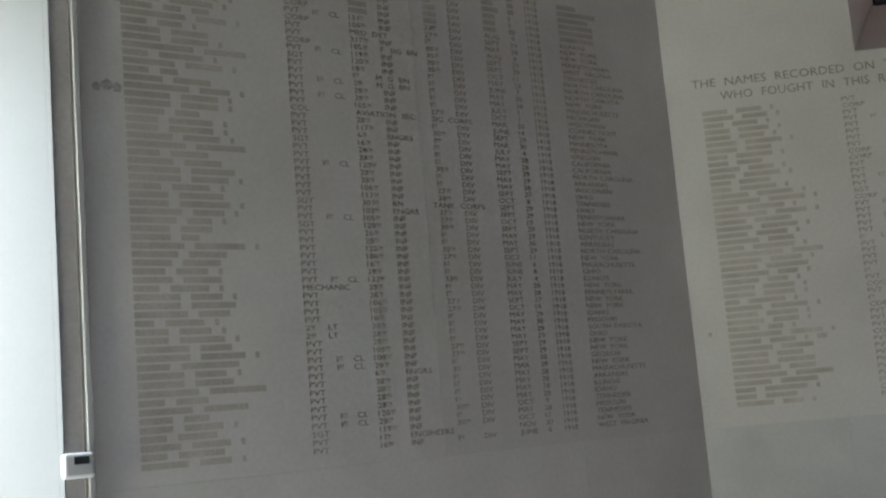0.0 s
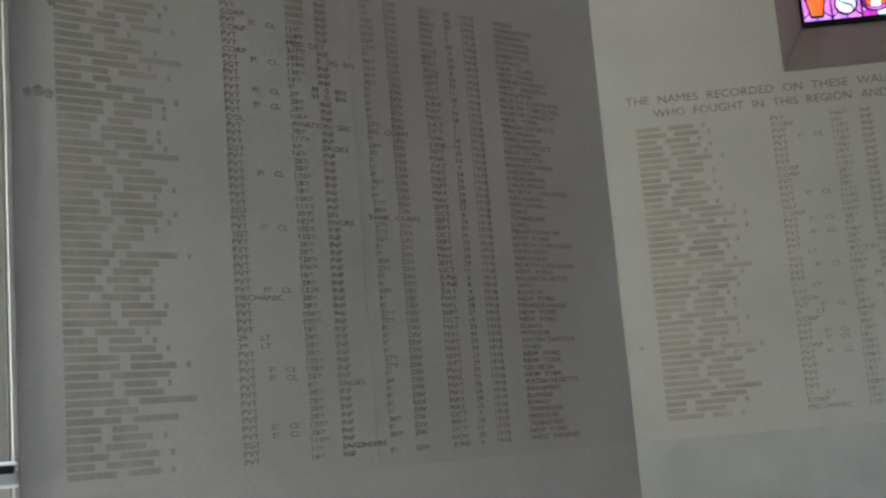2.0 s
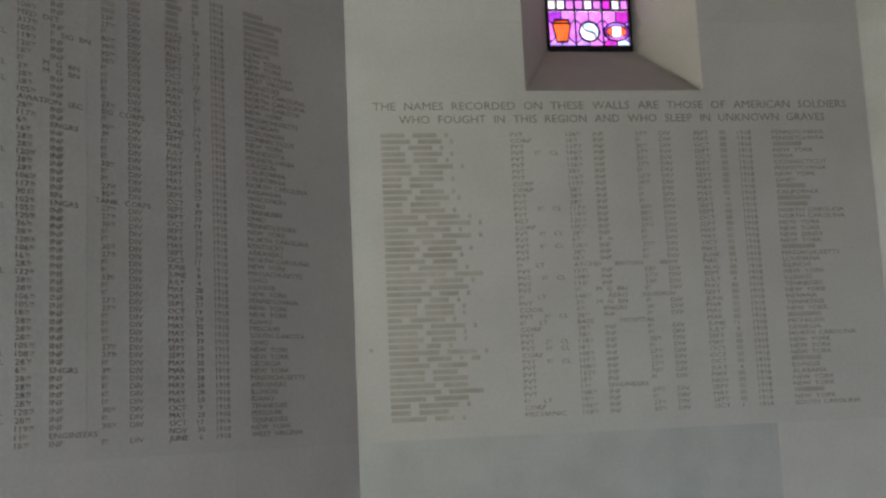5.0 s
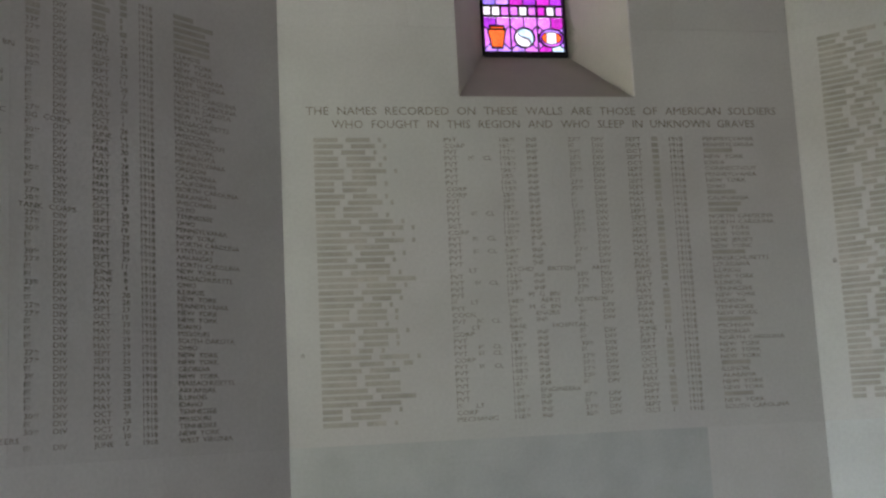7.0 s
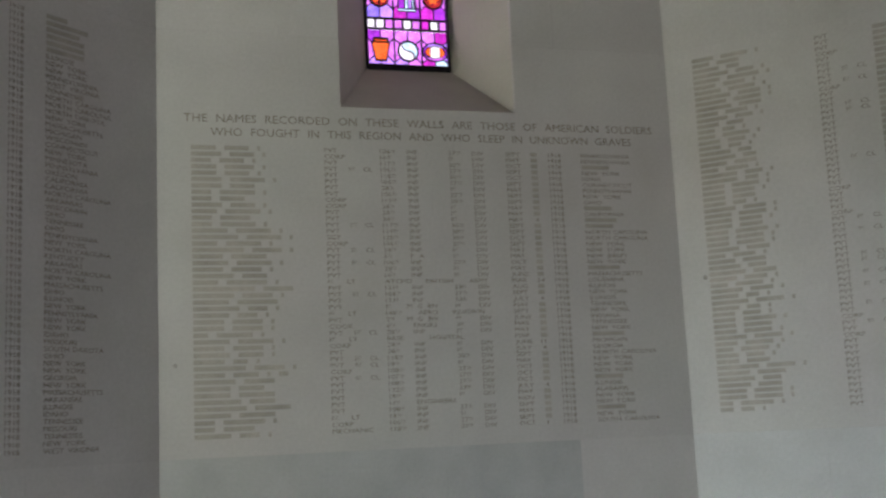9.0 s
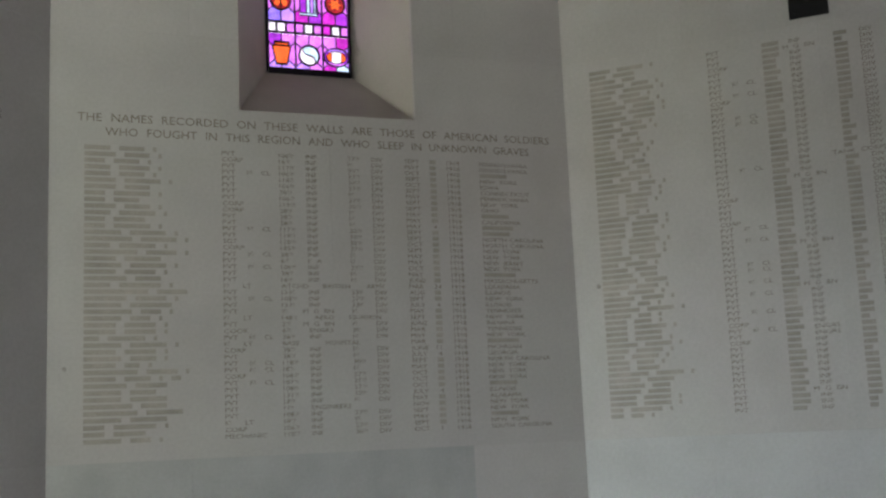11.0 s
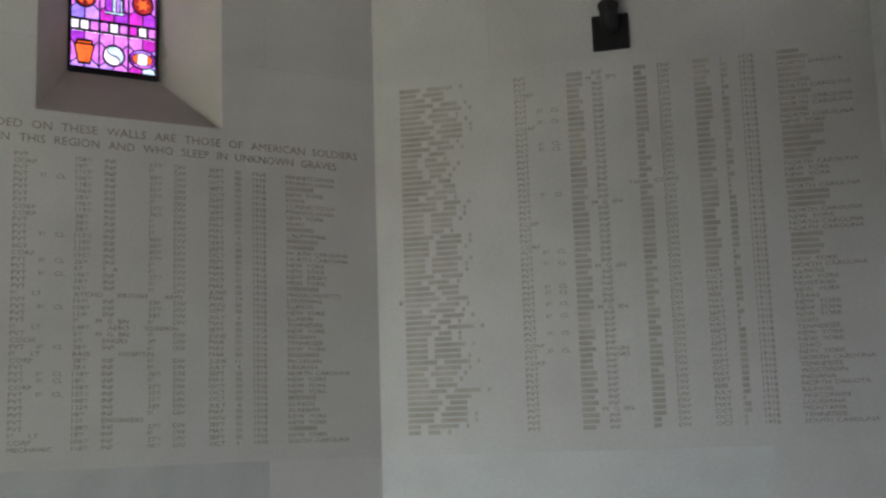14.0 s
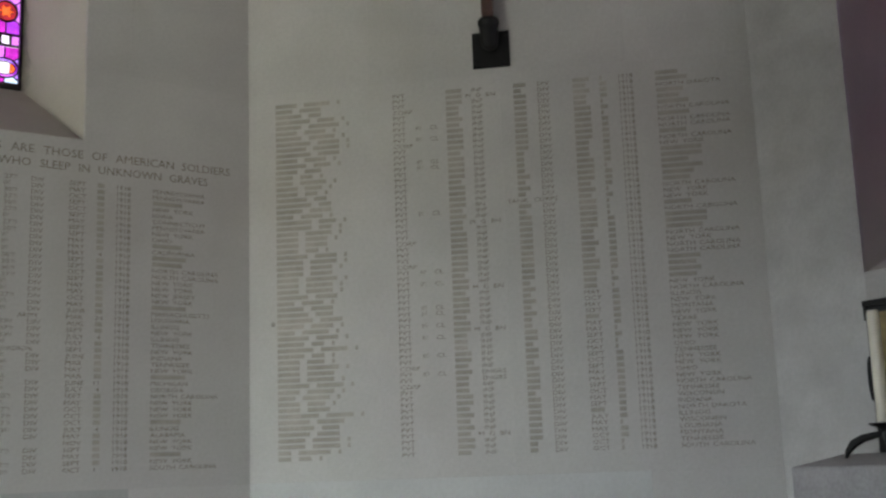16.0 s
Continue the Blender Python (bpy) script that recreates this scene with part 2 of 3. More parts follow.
# ---- walls: x runs to the right as seen from inside, y into the wall, z up ----
TOP = 5.6
SLAB = 0.02
M_A = pose(-1.415, 0, 0, 0, 0, 40)
M_B = pose(0, 0, 0)
M_C = pose(1.415, 0, 0, 0, 0, -45)
LEN_A, LEN_C = 3.03, 2.755
P_AH = M_A @ Vector((-LEN_A, 0, 0))
P_CD = M_C @ Vector((LEN_C, 0, 0))
BACK = -8.6
M_D = Matrix.Translation(P_CD) @ pose(0, 0, 0, 0, 0, -90)
M_H = Matrix.Translation((P_AH.x, P_AH.y, 0)) @ pose(0, 0, 0, 0, 0, 90)
LEN_D = 4.7


def wall(name, m, x0, x1, label, hole=None, back=None, thick=0.55, end=0.26, end0=None, material=None):
    """A thick wall core; hole and back are the opening's (x0, x1, z0, z1) at its inner and outer face."""
    y0, y1 = SLAB, thick
    end0 = end if end0 is None else end0
    if hole is None:
        bm = box(x0 - end0, x1 + end, y0, y1, -0.05, TOP)
    else:
        bm = bmesh.new()
        o = (x0 - end, x1 + end, -0.05, TOP)

        def rect(r, y):
            return [bm.verts.new(c) for c in ((r[0], y, r[2]), (r[1], y, r[2]), (r[1], y, r[3]), (r[0], y, r[3]))]
        fo, fh, bh, bo = rect(o, y0), rect(hole, y0), rect(back, y1), rect(o, y1)
        for a, b in ((fo, fh), (fh, bh), (bh, bo), (bo, fo)):
            for i in range(4):
                j = (i + 1) % 4
                bm.faces.new((a[i], a[j], b[j], b[i]))
        bmesh.ops.recalc_face_normals(bm, faces=list(bm.faces))
    return tagged(obj(name, bm, material or (REVEAL if hole else CORE), m), label, "wall", kind="structure")


SLABS = []


def slabs(owner, outlines, gap=0.0005, material=None):
    """Facing slabs with open joints, laid on a wall core; built at the end of the file."""
    SLABS.append((owner, outlines, gap, material or STONE))


def rect(x0, x1, z0, z1):
    return [(x0, z0), (x1, z0), (x1, z1), (x0, z1)]


J1, J2, J0 = 1.457, 3.612, 0.74     # heights of the bed joints
J3 = 4.62
wall_a = wall("wall_1", M_A, -LEN_A, 0, "pale limestone wall faced with large slabs, carved list", thick=0.3, end0=0.0)
slabs(wall_a, [rect(-2.965, -1.489, J1, J2), rect(-1.489, 0, J1, J2)]
      + [rect(a, b, 0, J0) for a, b in ((-2.965, -1.5), (-1.5, 0))]
      + [rect(a, b, J0, J1) for a, b in ((-2.965, -2.25), (-2.25, -0.75), (-0.75, 0))]
      + [rect(a, b, J2, J3) for a, b in ((-2.965, -2.2), (-2.2, -0.72), (-0.72, 0))]
      + [rect(a, b, J3, TOP) for a, b in ((-2.965, -1.5), (-1.5, 0))])

tagged(obj("trim", prism(rect(-LEN_A, -2.966, 0, TOP), -0.002, SLAB - 0.0005), BROWN, M_A), "grey-brown stone strip beside the doorway", "trim", kind="structure")

BO = (-0.479, 0.489, 3.233, 5.25)      # window opening in the wall
BG = (GLX - GLW / 2, GLX + GLW / 2, GLZ, 5.1)     # window at the glass
wall_b = wall("wall_2", M_B, -1.415, 1.415, "pale limestone wall with a deep splayed window opening", BO, BG, GLY)
slabs(wall_b, [[(-1.415, J1), (0.0, J1), (0.0, BO[2]), (BO[0], BO[2]), (BO[0], J2), (-1.415, J2)],
               [(0.0, J1), (1.415, J1), (1.415, J2), (BO[1], J2), (BO[1], BO[2]), (0.0, BO[2])],
               rect(-1.415, 0, 0, J0), rect(0, 1.415, 0, J0),
               rect(-1.415, -0.735, J2, J3), rect(-0.735, BO[0], J2, J3), rect(BO[1], 0.737, J2, J3), rect(0.737, 1.415, J2, J3),
               [(-1.415, J3), (BO[0], J3), (BO[0], BO[3]), (0, BO[3]), (0, TOP), (-1.415, TOP)],
               [(BO[1], J3), (1.415, J3), (1.415, TOP), (0, TOP), (0, BO[3]), (BO[1], BO[3])]])

slabs(wall_b, [rect(0.75, 1.415, J0, J1)])
slabs(wall_b, [rect(-1.415, -0.74, J0, J1), rect(-0.74, 0.75, J0, J1)], material=COOL_STONE)

wall_c = wall("wall_3", M_C, 0, LEN_C, "pale limestone wall faced with large slabs, carved list")
slabs(wall_c, [rect(0, 1.428, J1, J2), rect(1.428, LEN_C, J1, J2)]
      + [rect(a, b, 0, J0) for a, b in ((0, 1.4), (1.4, LEN_C))]
      + [rect(a, b, J2, J3) for a, b in ((0, 0.70), (0.70, 2.11), (2.11, LEN_C))]
      + [rect(a, b, J3, TOP) for a, b in ((0, 1.4), (1.4, LEN_C))])

slabs(wall_c, [rect(a, b, J0, J1) for a, b in ((0, 0.70), (0.70, 2.11))], material=PALE_STONE)
slabs(wall_c, [rect(2.11, LEN_C, J0, J1)])

DO = (DWX, DWX + 1.3, DWZ, 5.25)
DG = (DWX + 0.04, DWX + 1.26, DWZ + 0.3, 5.1)
wall_d = wall("wall_4", M_D, 0, LEN_D, "pale limestone wall behind the altar with window opening", DO, DG, 0.6)
slabs(wall_d, [rect(0, DO[0], z0, z1) for z0, z1 in ((0, J0), (J0, J1), (J1, 3.62), (3.62, TOP))], material=PATCHY_STONE)
slabs(wall_d, [rect(DO[0], DO[1], 0, J1), rect(DO[0], DO[1], J1, DO[2]), rect(DO[0], DO[1], DO[3], TOP)]
      + [rect(a, b, z0, z1) for a, b in ((DO[1], 3.2), (3.2, LEN_D)) for z0, z1 in ((0, J1), (J1, J2), (J2, TOP))])

hx = sorted((-(P_AH.y - DOOR_Y0), -(P_AH.y - DOOR_Y1)))
HOLE_H = (hx[0], hx[1], -0.04, DOOR_H)
wall_h = wall("wall_5", M_H, -LEN_D, 0, "pale limestone wall with an open doorway", HOLE_H, HOLE_H, 0.95, material=DARKENED)
slabs(wall_h, [rect(-LEN_D, hx[0], z0, z1) for z0, z1 in ((0, J1), (J1, J2), (J2, TOP))] + [rect(hx[0], 0, DOOR_H, TOP)])

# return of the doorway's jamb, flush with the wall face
tagged(obj("trim", box(hx[1], -0.0005, 0.0, SLAB - 0.0005, -0.04, DOOR_H), DARKENED, M_H), "dressed stone edge of the doorway, darkened in colour", "trim", kind="structure")

# the plain rear of the chapel
c1, c2 = M_D @ Vector((LEN_D, 0, 0)), M_H @ Vector((-LEN_D, 0, 0))
r1, r2 = Vector((1.5, BACK, 0)), Vector((-1.8, BACK, 0))


def rear(name, a, b):
    d = b - a
    m = Matrix.Translation((a.x, a.y, 0)) @ pose(0, 0, 0, 0, 0, math.degrees(math.atan2(d.y, d.x)))
    w = wall(name, m, 0, d.length, "plain pale limestone wall at the rear")
    h = d.length / 2
    slabs(w, [rect(x0, x1, z0, z1) for x0, x1 in ((0, h), (h, d.length)) for z0, z1 in ((0, J1), (J1, J2), (J2, TOP))])
    return w


rear("wall_6", c1, r1)
rear("wall_7", r1, r2)
rear("wall_8", r2, c2)

tagged(obj("floor", box(-5.2, 4.6, BACK - 0.7, 1.4, -0.2, -0.06), FLOOR), "grey-brown stone floor", "floor", kind="structure")
tagged(obj("ceiling", box(-5.0, 4.6, BACK - 0.7, 1.4, TOP, TOP + 0.3), PLASTER), "plain plastered ceiling", "ceiling", kind="structure")
bm = bmesh.new()
bmesh.ops.create_grid(bm, x_segments=8, y_segments=8, size=400)
tagged(obj("ground", bm, PAVING, pose(0, 0, -0.25)), "pale paved ground outside", "ground", kind="structure")

# ---- stained-glass windows ----
def backdrop(m, x0, x1, z0, z1, y):
    bm = bmesh.new()
    bm.faces.new([bm.verts.new(c) for c in ((x0, y, z0), (x1, y, z0), (x1, y, z1), (x0, y, z1))])
    tagged(obj("backdrop", bm, glow, m), "bright overcast sky outside the window", "sky", kind="structure")


def reach(outline, cx, cz, a):
    """How far a ray at angle a goes from the middle to the outline."""
    dx, dz = math.cos(a), math.sin(a)
    best = 0.0
    for (x1, z1), (x2, z2) in zip(outline, outline[1:] + outline[:1]):
        ex, ez = x2 - x1, z2 - z1
        den = dx * ez - dz * ex
        if abs(den) < 1e-9:
            continue
        t = ((x1 - cx) * ez - (z1 - cz) * ex) / den
        u = ((x1 - cx) * dz - (z1 - cz) * dx) / den
        if t > 0 and -1e-6 <= u <= 1 + 1e-6:
            best = max(best, t)
    return best


def sector(outer, inner, cx, cz, a0, a1, k=9):
    """The pane between two outlines from angle a0 to a1 (degrees)."""
    an = [radians(a0 + (a1 - a0) * i / k) for i in range(k + 1)]
    far = [(cx + reach(outer, cx, cz, a) * math.cos(a), cz + reach(outer, cx, cz, a) * math.sin(a)) for a in an]
    near = [(cx + reach(inner, cx, cz, a) * math.cos(a), cz + reach(inner, cx, cz, a) * math.sin(a)) for a in an]
    return far + near[::-1]


def emblem_panes(win, kind, cx, cz, w, h, y):
    """One light of the window: coloured panes round an emblem, in leaded outline."""
    rng = random.Random(int(cx * 1000) + int(cz * 777) + len(kind))
    cell = rect(cx - w / 2, cx + w / 2, cz - h / 2, cz + h / 2)
    d = 0.003
    if kind in ("urn", "disc", "oval"):
        cz -= 0.09 * h     # two larger panes above the emblem, two low ones below

    def pane(pts, m, label=""):
        part("pane", prism(pts, y, y + d), m, win, label)

    def lead_ring(outline, grow):
        out = [(cx + (p - cx) * grow, cz + (q - cz) * grow) for p, q in outline]
        inn = [(cx + (p - cx) * (2 - grow), cz + (q - cz) * (2 - grow)) for p, q in outline]
        part("lead_outline", ring(out, inn, y - 0.004, y + 0.005), LEAD, win)

    def came(*pts, r=0.0042):
        part("lead_came", tube([(p, y, q) for p, q in pts], r, 6), LEAD, win)

    if kind == "urn":
        em = [(cx + a * w, cz + b * h) for a, b in ((-0.26, 0.34), (0.26, 0.34), (0.28, 0.24), (0.34, 0.20), (0.20, -0.30), (-0.20, -0.30), (-0.34, 0.20), (-0.28, 0.24))]
    elif kind == "oval":
        em = oval(cx, cz, 0.48 * w, 0.27 * h, 36)
    elif kind == "spire":
        em = rect(cx - 0.32 * w, cx + 0.36 * w, cz - 0.33 * h, cz + 0.46 * h)
    else:
        em = oval(cx, cz, 0.38 * w, 0.38 * w, 36)
    below = [BLUE, LILAC, LILAC] if kind in ("flame",) else [MAGENTA, VIOLET, PINK] if kind in ("spire", "roundel") else [LILAC, PINK, ICE]
    cuts = [(90, 138), (138, 222), (222, 270), (270, 318), (318, 402), (42, 90)]
    cols = [VIOLET if kind in ("urn", "spire") else PINK, PINK, below[0], below[1], PINK, rng.choice([PINK, MAGENTA])]
    if kind == "urn":
        cols = [VIOLET, PINK, LILAC, LILAC, PINK, PINK]
    if kind == "oval":
        cols = [PINK, PINK, MAGENTA, ICE, LILAC, MAGENTA]
    for (a0, a1), c in zip(cuts, cols):
        pane(sector(cell, em, cx, cz, a0, a1), c)
        a = radians(a0)
        ro, ri = reach(cell, cx, cz, a), reach(em, cx, cz, a)
        came((cx + ri * math.cos(a), cz + ri * math.sin(a)), (cx + ro * math.cos(a), cz + ro * math.sin(a)))
    if kind == "urn":
        pane(em, ORANGE, "orange-red glass emblem")
        lead_ring(em, 1.09)
        came((cx - 0.28 * w, cz + 0.24 * h), (cx + 0.28 * w, cz + 0.24 * h), r=0.006)
    elif kind == "disc":
        r, turn = 0.38 * w, radians(34)

        def at(x, z):
            return cx + x * math.cos(turn) - z * math.sin(turn), cz + x * math.sin(turn) + z * math.cos(turn)
        sw = [at(-0.3 * r * math.sin(2 * math.pi * k / 16), r - 2 * r * k / 16) for k in range(17)]
        for sg, m, label in ((-1, CLEAR, "pale pink glass emblem half"), (1, ICE, "pale blue glass emblem half")):
            pane(sw + [at(sg * r * math.cos(a), r * math.sin(a)) for a in [-math.pi / 2 + math.pi * k / 16 for k in range(1, 16)]], m, label)
        came(*sw, r=0.0045)
        lead_ring(em, 1.1)
    elif kind == "oval":
        mid, core = oval(cx, cz, 0.38 * w, 0.18 * h, 36), rect(cx - 0.17 * w, cx + 0.17 * w, cz - 0.12 * h, cz + 0.12 * h)
        for a0, a1, c in ((35, 145, LILAC), (145, 215, VIOLET), (215, 325, PINK), (325, 395, VIOLET)):
            pane(sector(em, mid, cx, cz, a0, a1), c)
        for a0, a1, c in ((40, 140, CLEAR), (140, 220, ORANGE), (220, 320, CLEAR), (320, 400, ORANGE)):
            pane(sector(mid, core, cx, cz, a0, a1), c)
        came((cx - 0.19 * w, cz - 0.13 * h), (cx - 0.19 * w, cz + 0.13 * h), r=0.002)
        came((cx + 0.19 * w, cz - 0.13 * h), (cx + 0.19 * w, cz + 0.13 * h), r=0.002)
        pane(core, CLEAR, "clear glass centre")
        lead_ring(em, 1.07)
        lead_ring(mid, 1.06)
    elif kind in ("flame", "roundel"):
        if kind == "flame":
            core = [(cx - 0.27 * w, cz - 0.16 * w), (cx - 0.12 * w, cz - 0.27 * w), (cx, cz - 0.1 * w), (cx + 0.12 * w, cz - 0.27 * w), (cx + 0.27 * w, cz - 0.16 * w), (cx + 0.16 * w, cz + 0.18 * w), (cx, cz + 0.29 * w), (cx - 0.16 * w, cz + 0.18 * w)]
        else:
            core = [(cx + 0.21 * w * math.cos(a) * (1 + 0.3 * math.cos(6 * a)), cz + 0.19 * w * math.sin(a) * (1 + 0.3 * math.cos(6 * a))) for a in [2 * math.pi * k / 32 for k in range(32)]]
        for a0 in (0, 90, 180, 270):
            pane(sector(em, core, cx, cz, a0, a0 + 90), RED)
        pane(core, ORANGE, "orange glass centre")
        came(*(core + core[:1]), r=0.002)
        lead_ring(em, 1.09)
        if kind == "flame":
            came((cx, cz - 0.34 * w), (cx, cz + 0.05 * w), r=0.005)
    elif kind == "spire":
        xs = [cx - 0.32 * w, cx - 0.06 * w, cx + 0.07 * w, cx + 0.22 * w, cx + 0.30 * w, cx + 0.36 * w]
        z0, z1, z2 = cz - 0.33 * h, cz - 0.27 * h, cz + 0.46 * h
        for k, c in enumerate((VIOLET, ICE, LILAC, ICE, VIOLET)):
            pane(rect(xs[k], xs[k + 1], z1, z2), c)
            came((xs[k], z1), (xs[k], z2))
        pane(rect(xs[0], xs[5], z0, z1), ICE, "pale blue glass strip")
        came((xs[0], z1), (xs[5], z1))
        came((xs[0], z0), (xs[5], z0))
        came((xs[5], z0), (xs[5], z2))


def stained_window(name, m, x0, x1, z0, z1, y, label):
    win = empty(name, m @ Matrix.Translation((0, 0, 0)), label, "window", kind="structure")
    t = 0.012
    part("window_frame", ring(rect(x0 - 0.004, x1 + 0.004, z0 - 0.03, z1), rect(x0 + 0.006, x1 - 0.006, z0 + 0.012, z1 - 0.03), y - 0.015, y + 0.02), LEAD, win, "black lead window frame")
    cw, eh0, sh = (x1 - x0) / 3, 0.212, 0.074
    rng = random.Random(4)
    kinds = [("urn", "disc", "oval"), ("flame", "spire", "roundel"), ("disc", "oval", "disc"), ("roundel", "spire", "flame")]
    z, row = z0 + 0.012, 0
    eh = eh0
    while z + eh < z1 - 0.02:
        for c in range(3):
            emblem_panes(win, kinds[row % 4][c], x0 + (c + 0.5) * cw, z + eh / 2, cw - t * 0.6, eh - 0.006, y)
        for c in (1, 2):
            part("lead_came", box(x0 + c * cw - 0.004, x0 + c * cw + 0.004, y - 0.008, y + 0.006, z, z + eh), LEAD, win)
        z += eh
        if z + sh < z1 - 0.02:
            part("lead_bar", box(x0, x1, y - 0.008, y + 0.006, z, z + 0.011), LEAD, win)
            part("lead_bar", box(x0, x1, y - 0.008, y + 0.006, z + sh - 0.011, z + sh), LEAD, win)
            sw = (x1 - x0) / 9
            for k in range(9):
                part("pane", box(x0 + k * sw + 0.006, x0 + (k + 1) * sw - 0.006, y, y + 0.003, z + 0.012, z + sh - 0.012), (CLEAR, CLEAR, PINK, PINK, CLEAR, PINK, MAGENTA, CLEAR, PINK)[(k + 4 * row) % 9], win)
            part("lead_backing", ring(rect(x0, x1, z + 0.008, z + sh - 0.008), rect(x0 + 0.006, x1 - 0.006, z + 0.012, z + sh - 0.012), y + 0.001, y + 0.005), LEAD, win)
            for k in range(1, 9):
                part("lead_came", box(x0 + k * sw - 0.0065, x0 + k * sw + 0.0065, y - 0.005, y + 0.005, z + 0.01, z + sh - 0.01), LEAD, win)
            z += sh
        row += 1
        eh = eh0 + 0.045 * (row % 2)
    return win


stained_window("window_1", M_B, BG[0], BG[1], BG[2], BG[3], GLY - 0.02, "tall stained-glass window of violet and pink panes with emblems")
backdrop(M_B, BG[0] - 1.0, BG[1] + 1.0, BG[2] - 1.0, BG[3] + 0.6, GLY + 0.5)
stained_window("window_2", M_D, DG[0], DG[1], DG[2], DG[3], 0.58, "tall stained-glass window of violet panes above the altar")


# darker patch beside the glass, on the splayed reveal
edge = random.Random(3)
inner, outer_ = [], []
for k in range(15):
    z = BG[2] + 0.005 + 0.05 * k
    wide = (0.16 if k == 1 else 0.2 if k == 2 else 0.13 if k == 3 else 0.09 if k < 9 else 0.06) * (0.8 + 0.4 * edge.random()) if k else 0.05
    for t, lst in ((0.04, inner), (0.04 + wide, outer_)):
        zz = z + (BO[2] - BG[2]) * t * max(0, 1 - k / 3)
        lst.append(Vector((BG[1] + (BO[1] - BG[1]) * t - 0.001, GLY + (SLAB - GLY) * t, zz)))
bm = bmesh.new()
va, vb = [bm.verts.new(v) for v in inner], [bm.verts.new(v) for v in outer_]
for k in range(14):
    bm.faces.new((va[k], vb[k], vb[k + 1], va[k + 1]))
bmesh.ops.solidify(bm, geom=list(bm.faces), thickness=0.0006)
part("stain", bm, DARK_PATCH, wall_b, "darker patch beside the window glass")


# ---- carved lists ----
CAP = 0.0236
PITCH = 0.03175
ADV = 0.0258
glyphs = {}


def lettering(text):
    """Vertices and faces of a line of capitals, one unit high, and its width."""
    if text not in glyphs:
        cu = bpy.data.curves.new("lettering", "FONT")
        cu.body = text
        cu.resolution_u = 2
        cu.extrude = 0.02
        cu.offset = -0.002
        ob = bpy.data.objects.new("lettering", cu)
        scene.collection.objects.link(ob)
        dg = bpy.context.evaluated_depsgraph_get()
        me = ob.evaluated_get(dg).to_mesh()
        co = np.empty(len(me.vertices) * 3)
        me.vertices.foreach_get("co", co)
        co = co.reshape(-1, 3)
        faces = [tuple(p.vertices) for p in me.polygons]
        co[:, 0] -= co[:, 0].min()
        k = 1 / 0.729
        glyphs[text] = (co * (k, k, 1), faces, co[:, 0].max() * k)
        ob.to_mesh_clear()
        bpy.data.objects.remove(ob)
        bpy.data.curves.remove(cu)
    return glyphs[text]


def natural(text):
    return lettering(text)[2]


KX = ADV * 8 / CAP / natural("CAROLINA")
piece_meshes = {}


def piece(key, make, material):
    """One mesh for all alike words or bars."""
    if key not in piece_meshes:
        me = bpy.data.meshes.new(key[0])
        me.from_pydata(*make())
        me.materials.append(material)
        piece_meshes[key] = me
    return piece_meshes[key]


class Line:
    """One carved line: lettered words and plain bars, each a piece of its own."""

    def __init__(self):
        self.items = []

    def word(self, text, x, z, cap=CAP, width=None, material=None):
        co, faces, w = lettering(text)
        sx = (width / w) if width else cap * KX
        material = material or INK

        def make():
            return [(a * sx, -b * 0.05, c * cap) for a, c, b in co], [], faces
        self.items.append((x, z, piece(("word", text, round(cap, 5), round(sx, 5), material.name), make, material)))
        return x + w * sx

    def bar(self, x0, x1, z, cap=CAP):
        w = round(x1 - x0, 3)

        def make():
            v = [(x, y, zz) for x in (0, w) for y in (-0.0009, 0.001) for zz in (0, cap)]
            return v, [], [(0, 2, 3, 1), (4, 5, 7, 6), (0, 4, 6, 2), (1, 3, 7, 5), (0, 1, 5, 4)]
        self.items.append((x0, z, piece(("bar", w, cap), make, BAR)))
        return x1

    def put(self, parent, first="line", rest="word"):
        lead = None
        for x, z, me in self.items:
            ob = new(first if lead is None else rest, me)
            if lead is None:
                ob.parent, ob.location, lead = parent, (x, 0, z), (ob, x, z)
            else:
                ob.parent, ob.location = lead[0], (x - lead[1], 0, z - lead[2])


def heading(parent, text, x, z, width, cap=0.044, gap=0.046):
    """A line of larger capitals, letter by letter."""
    words = text.split()
    k = (width - gap * (len(words) - 1)) / sum(natural(w) for w in words)
    for w in words:
        ln = Line()
        for i, c in enumerate(w):
            ln.word(c, x + (natural(w[:i + 1]) - natural(c)) * k, z, cap, natural(c) * k)
        ln.put(parent, "word", "letter")
        x += natural(w) * k + gap


COLS = dict(rank=0.676, unit=0.973, arm=1.117, number=1.347, div=1.478, month=1.668, day=1.812, year=1.915, state=2.108)


def ordinal(line, text, x, z):
    num, suf = text[:-2], text[-2:]
    e = line.word(num, x, z)
    line.word(suf, e + 0.004, z + CAP * 0.38, CAP * 0.58, 0.021, INK)
    line.bar(e + 0.004, e + 0.025, z + 0.003, 0.0026)


def names(line, lengths, x, z):
    for i, c in enumerate(lengths):
        k = int(c, 16)
        x = line.bar(x, x + k * ADV - 0.005 if k > 1 else x + 0.017, z) + 0.041


RANKS = {"P": "PVT", "1": "PVT", "C": "CORP", "S": "SGT", "L": "COL", "M": "MECHANIC", "2": "2ND", "3": "1ST", "K": "COOK"}


def rank(line, r, x, z):
    if r in "23":
        ordinal(line, RANKS[r], x, z)
        line.word("LT", x + 0.1, z)
        return
    line.word(RANKS[r], x, z)
    if r == "1":
        ordinal(line, "1ST", x + 0.128, z)
        line.word("CL", x + 0.203, z)


